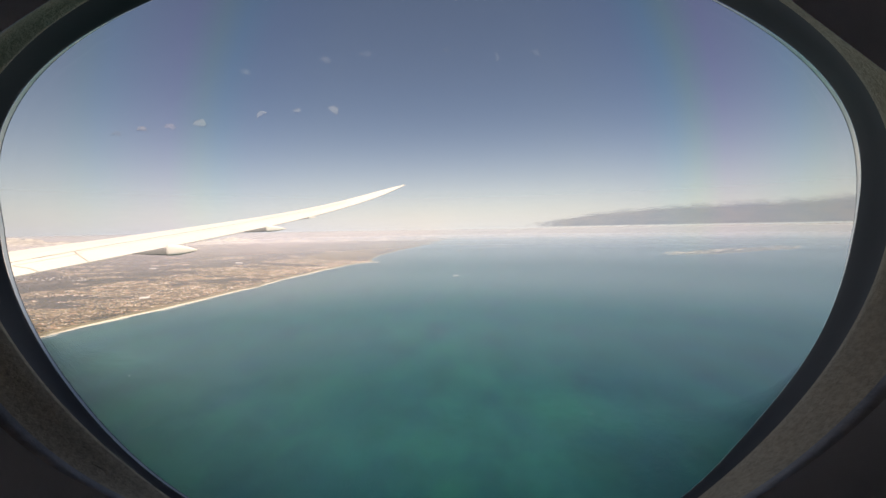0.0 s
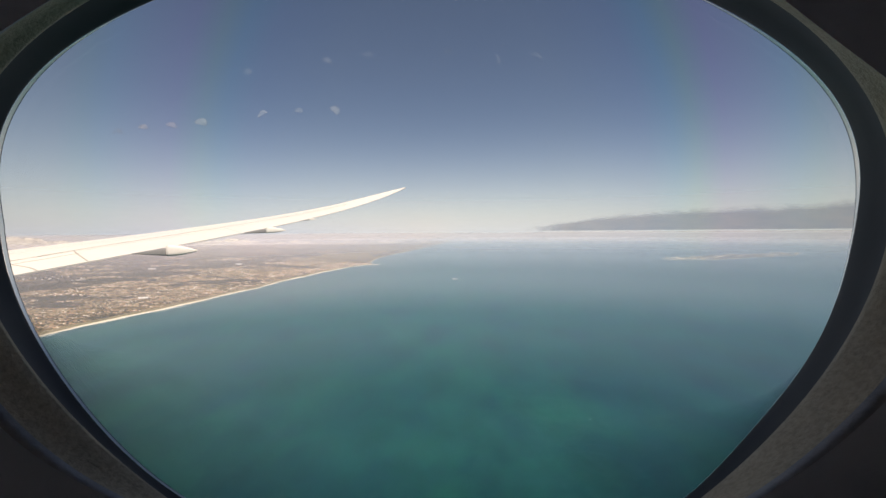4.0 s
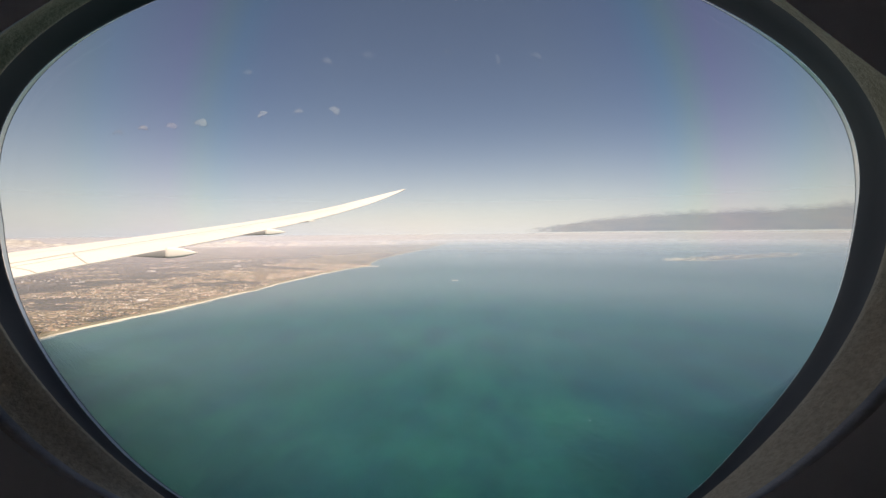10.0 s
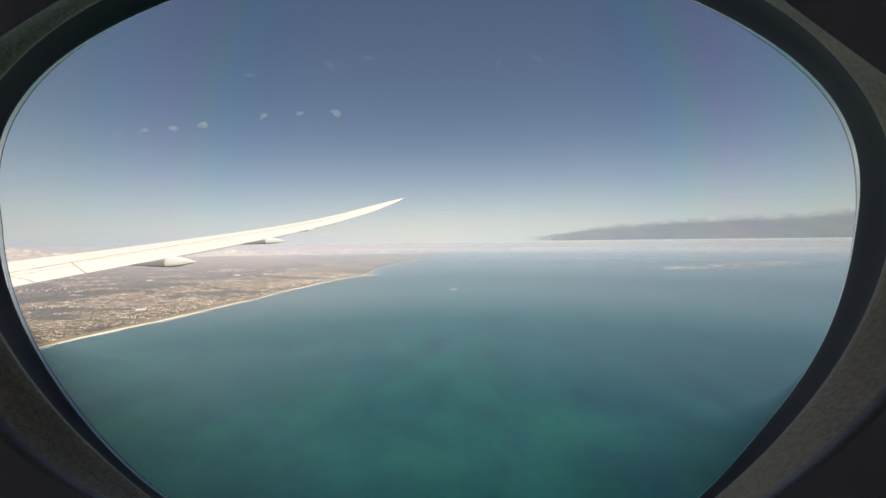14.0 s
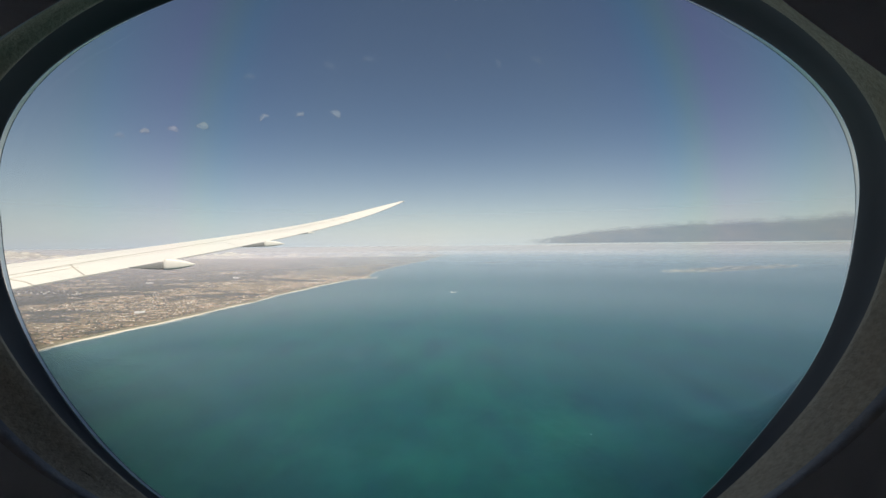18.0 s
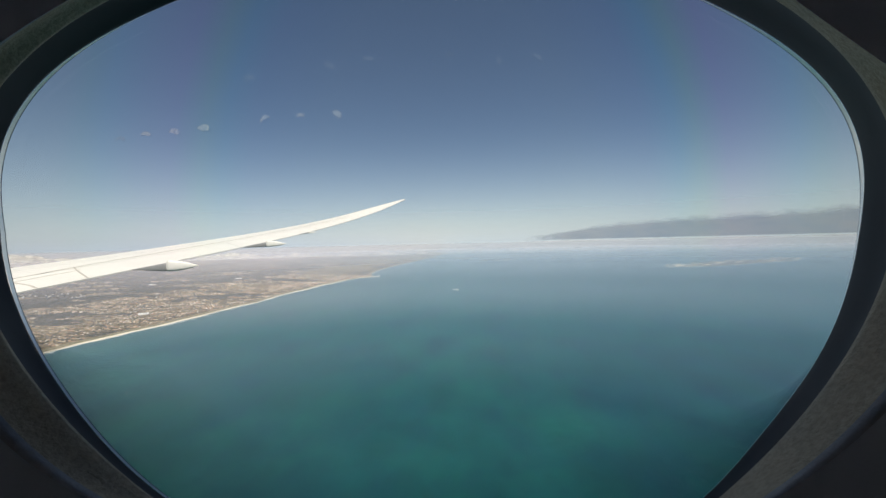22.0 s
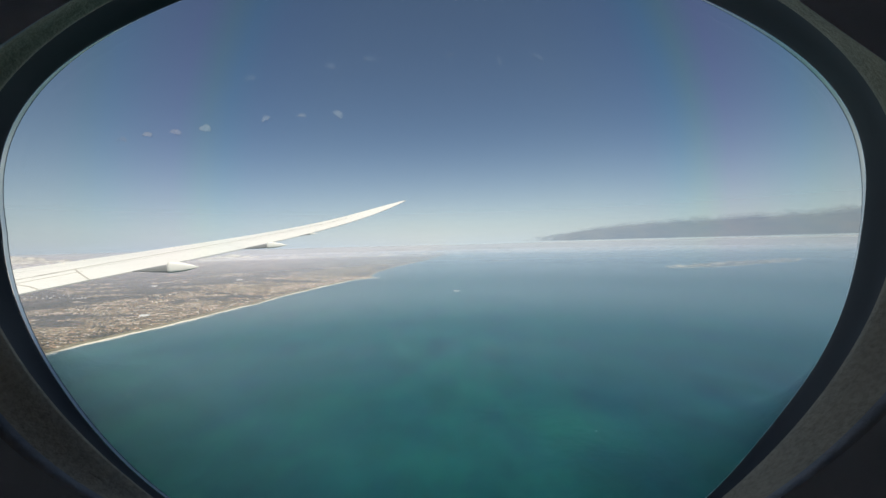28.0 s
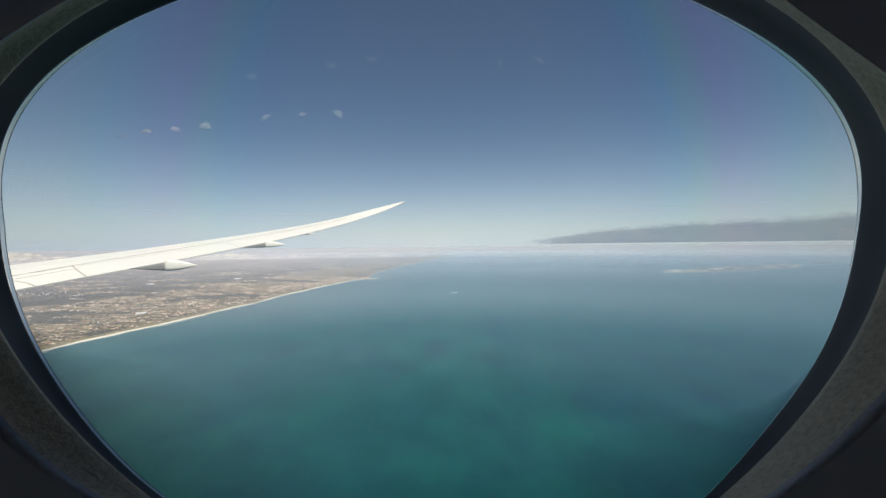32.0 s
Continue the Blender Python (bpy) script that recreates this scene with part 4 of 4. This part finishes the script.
egg_w = Egg(9.6, 9.2, 9.4, 0.0, -0.0388, 0.138, (2.6,) * 4)


def seal_profile():
    """A soft rubber lip: rounded against the pane, hollow in the middle, rounded against the reveal."""
    out = []
    for i in range(9):
        f = i / 8
        far = 0.135 + (0.107 - 0.135) * f - 0.0010 * math.sin(2 * math.pi * f)
        egg = blend(egg_a, egg_b, f, far)
        egg.far_left = 0.135 + (0.121 - 0.135) * f
        out.append(egg)
    return [blend(egg_a, egg_a, 0, 0.141)] + out


part("seal", ring_mesh(seal_profile()), rubber, window, "black rubber seal")
LIP = ((-0.03, 0.1085, 0.1222), (0.0, 0.1062, 0.1203), (0.04, 0.1045, 0.119), (0.3, 0.0995, 0.1166), (0.6, 0.0945, 0.1138), (0.85, 0.0908, 0.1114), (1.0, 0.0886, 0.1096))
TURN = ((0.985, 0.0886, 0.1096), (1.06, 0.0878, 0.1087), (1.15, 0.0870, 0.1078), (1.25, 0.0864, 0.1072), (1.36, 0.0860, 0.1068))
lip = [blend(egg_b, egg_c, f, far) for f, far, _ in LIP]
for egg, (_, _, aft) in zip(lip, LIP):
    egg.far_left = aft      # the panel stands flatter towards the cabin on the aft side
part("reveal", ring_mesh(lip), reveal_plastic, window, "grained grey plastic reveal")
panel = [blend(egg_b, egg_c, f, far) for f, far, _ in TURN] + [blend(egg_c, egg_d, f, far) for f, far in ((0.75, 0.0856), (1.0, 0.080))] + [blend(egg_d, egg_w, f, 0.080 - 0.018 * f) for f in (0.1, 0.5, 1.0)]
for egg, far in zip(panel, [aft for _, _, aft in TURN] + [0.104, 0.100, 0.092, 0.075, 0.062]):
    egg.far_left = far
part("panel_edge", ring_mesh(panel[:len(TURN)]), edge_plastic, window, "rounded dark grey edge of the side panel")
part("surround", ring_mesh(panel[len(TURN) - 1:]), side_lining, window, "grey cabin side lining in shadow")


def dimple():
    """A shallow crescent moulded into the reveal below the pane."""
    verts, n, k = [], 18, 8
    mid = blend(egg_b, egg_c, 0.47, 0.09665)
    mid.far_left = 0.11502
    p, along = mid.at(3.94), (mid.at(3.99) - mid.at(3.89)).normalized()
    lower = blend(egg_b, egg_c, 0.60, 0.0945)
    lower.far_left = 0.1138
    across = (lower.at(3.94) - p).normalized()
    up = along.cross(across).normalized()
    if up.z < 0:
        up = -up
    for i in range(n + 1):
        f = i / n * 2 - 1
        spine = p + along * (0.0034 * f) + across * (0.0011 * f * f)
        r = 0.00085 * (1 - f * f) ** 0.5 + 0.00002
        for j in range(k):
            a = 2 * math.pi * j / k
            verts.append(spine + across * (r * math.cos(a)) + up * (0.16 * r * math.sin(a)))
    part("moulded_dimple", (verts, grid_faces(n + 1, k, True)), reveal_plastic, window)


dimple()


def bezel(start, deep, skip, n=300):
    """A ring that stands straight into the opening behind the seal. It is widest fore at eye level and above, and aft and below."""
    verts = []
    for k in range(n):
        q = 2 * math.pi * k / n
        turn = q if q < math.pi else q - 2 * math.pi
        fore = 0.95 * smooth01((turn + 0.12) / 0.3) * smooth01((1.20 - turn) / 0.7)
        aft = 0.95 * smooth01((q - 2.2) / 0.6) * smooth01((3.6 - q) / 0.4) + 0.42 * smooth01((q - 3.2) / 0.4) * smooth01((4.75 - q) / 0.9)
        swell = 0.04 + 0.96 * max(fore, aft)
        p = blend(egg_a, egg_a, 0, start, 0.001).at(q)
        out = Vector((p.x, p.y, 0)).normalized()
        flare = math.tan(math.atan2(math.hypot(p.x, p.y), start) / 2) * (1.0 - 1.0 * smooth01((q - 3.3) / 0.4) * smooth01((5.6 - q) / 0.4))
        for f in (skip, skip + deep * 0.3, skip + deep * 0.7, skip + deep):
            verts.append(p + Vector((0, 0, -f * swell)) + out * (flare * f * swell))
    return verts, grid_faces(n, 4) + [((n - 1) * 4 + j, (n - 1) * 4 + j + 1, j + 1, j) for j in range(3)]


part("rim", bezel(0.1352, 0.0022, 0.0), rim_plastic, window, "thin bright edge of the pane")
part("inner_rim", bezel(0.1352, 0.0006, 0.00222), rim_dark, window, "thin smoked inner edge")

pane_front, pane_back = blend(egg_a, egg_a, 0, 0.1385), blend(egg_a, egg_a, 0, 0.1405)
n = 120
pane_verts = [pane_front.at(2 * math.pi * k / n) for k in range(n)] + [pane_back.at(2 * math.pi * k / n) for k in range(n)]
pane = part("pane", (pane_verts, [tuple(range(n))] + [(k, k + n, (k + 1) % n + n, (k + 1) % n) for k in range(n)]), pane_glass, window, "clear slightly dirty acrylic pane", False)
pane.visible_shadow = False
outer_skin = part("outer_skin", ring_mesh([blend(egg_a, egg_a, 0, 0.1412), Egg(1.3, 0.85, 1.2, 0.0, -0.0388, 0.138, far=0.1425), Egg(3.6, 3.4, 3.4, 0.0, -0.0388, 0.138, (2.6,) * 4, far=0.146)]), fuselage_paint, window, "white outer skin")


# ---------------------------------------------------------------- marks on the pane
def lower_vignette():
    """Lens vignetting put in as a soft dark film on the pane along the lower seal: it dims what lies behind."""
    m, nodes, links = material("vignette_film")
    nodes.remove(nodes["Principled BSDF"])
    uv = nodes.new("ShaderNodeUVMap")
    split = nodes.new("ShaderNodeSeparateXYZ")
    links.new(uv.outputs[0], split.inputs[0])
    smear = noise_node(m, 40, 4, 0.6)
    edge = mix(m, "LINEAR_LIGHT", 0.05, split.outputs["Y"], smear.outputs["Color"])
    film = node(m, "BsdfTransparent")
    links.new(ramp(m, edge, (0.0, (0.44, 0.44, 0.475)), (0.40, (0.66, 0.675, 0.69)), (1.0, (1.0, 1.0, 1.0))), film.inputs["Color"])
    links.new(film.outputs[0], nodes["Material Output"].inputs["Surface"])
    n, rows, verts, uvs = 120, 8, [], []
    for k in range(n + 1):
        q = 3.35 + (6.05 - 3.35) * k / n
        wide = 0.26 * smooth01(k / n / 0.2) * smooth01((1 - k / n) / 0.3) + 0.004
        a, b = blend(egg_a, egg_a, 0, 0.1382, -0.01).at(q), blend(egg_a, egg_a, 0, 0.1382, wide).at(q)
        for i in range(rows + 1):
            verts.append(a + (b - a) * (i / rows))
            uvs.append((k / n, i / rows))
    ob = part("vignette_band", (verts, grid_faces(n + 1, rows + 1)), m, pane, "dark film along the lower edge for lens vignetting")
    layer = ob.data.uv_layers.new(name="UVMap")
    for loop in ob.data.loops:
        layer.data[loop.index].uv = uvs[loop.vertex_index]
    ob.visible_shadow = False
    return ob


lower_vignette()


def on_pane(px, py, far=0.1378):
    return Vector((px * far, py * far, -far))


def reflection_lens(name, share):
    """Stands in for a reflection: a clear lens that bends bright sky in, part of it plain see-through."""
    m, nodes, links = material(name)
    nodes.remove(nodes["Principled BSDF"])
    lens = node(m, "BsdfRefraction", Color=(0.97, 0.97, 0.97, 1), Roughness=0.25, IOR=1.6)
    clear = node(m, "BsdfTransparent", Color=(1, 1, 1, 1))
    whole = nodes.new("ShaderNodeMixShader")
    n = noise_node(m, 300, 3)
    links.new(ramp(m, n.outputs["Fac"], (0.3, share * 0.7), (0.7, min(1.0, share * 1.3))), whole.inputs[0])
    links.new(clear.outputs[0], whole.inputs[1])
    links.new(lens.outputs[0], whole.inputs[2])
    links.new(whole.outputs[0], nodes["Material Output"].inputs["Surface"])
    return m


mark_mat = reflection_lens("pane_reflection", 0.21)
faint_mat = reflection_lens("faint_reflection", 0.11)


def reflection_mark(u, v, size, bend, turn, mat, seed):
    """A reflection in the pane, modelled as a small hooked or rounded smear with a raised edge."""
    rng = random.Random(seed)
    far = 0.1378
    c = on_pane(u, v, far)
    n, verts = 12, []
    for i in range(n + 1):
        f = i / n
        q = turn + 0.85 * bend * (f - 0.5)
        r = size * far
        w = r * 0.46 * math.sin(math.pi * (0.1 + 0.86 * f)) * rng.uniform(0.75, 1.2)
        spine = Vector((math.cos(q) * r - math.cos(turn) * r * 0.6, math.sin(q) * r - math.sin(turn) * r * 0.6, 0))
        out = Vector((math.cos(q), math.sin(q), 0))
        for side in (-1, 1):
            verts.append(spine + out * w * side)
    top = max(p.y for p in verts)
    front = [c + p + Vector((0, 0, 0.00004 + (top - p.y) * 0.30)) for p in verts]
    back = [c + p for p in verts]
    m, rim = len(verts), [2 * i for i in range(n + 1)] + [2 * i + 1 for i in range(n, -1, -1)]
    faces = grid_faces(n + 1, 2) + [tuple(k + m for k in reversed(f)) for f in grid_faces(n + 1, 2)]
    faces += [(p, q, q + m, p + m) for p, q in zip(rim, rim[1:] + rim[:1])]
    bm = bmesh.new()
    vs = [bm.verts.new(p) for p in front + back]
    for f in faces:
        bm.faces.new([vs[k] for k in f])
    bmesh.ops.recalc_face_normals(bm, faces=bm.faces[:])
    me = bpy.data.meshes.new("reflection_mark")
    bm.to_mesh(me)
    bm.free()
    me.materials.append(mat)
    ob = new("reflection_mark", me)
    ob.parent = pane
    ob.visible_shadow = False
    return ob


for i, (u, v, size, bend, turn, mat) in enumerate((
        (-0.275, 0.344, 0.018, 2.3, 0.9, mark_mat), (-0.364, 0.343, 0.012, 2.2, 1.6, mark_mat), (-0.455, 0.336, 0.014, 2.6, 2.2, mark_mat),
        (-0.614, 0.310, 0.021, 1.9, 1.4, mark_mat), (-0.690, 0.304, 0.018, 2.0, 1.3, mark_mat), (-0.762, 0.300, 0.015, 2.2, 1.5, mark_mat), (-0.828, 0.290, 0.012, 3.0, 1.5, faint_mat),
        (-0.190, 0.482, 0.017, 2.2, 1.5, faint_mat), (0.015, 0.490, 0.014, 1.8, 1.6, faint_mat), (0.138, 0.476, 0.014, 2.4, 0.2, faint_mat), (0.236, 0.482, 0.017, 2.4, 1.1, faint_mat),
        (-0.292, 0.468, 0.015, 2.6, 1.2, faint_mat), (-0.495, 0.440, 0.014, 2.4, 1.5, faint_mat))):
    reflection_mark(u, v, size, bend, turn, mat, 40 + i)
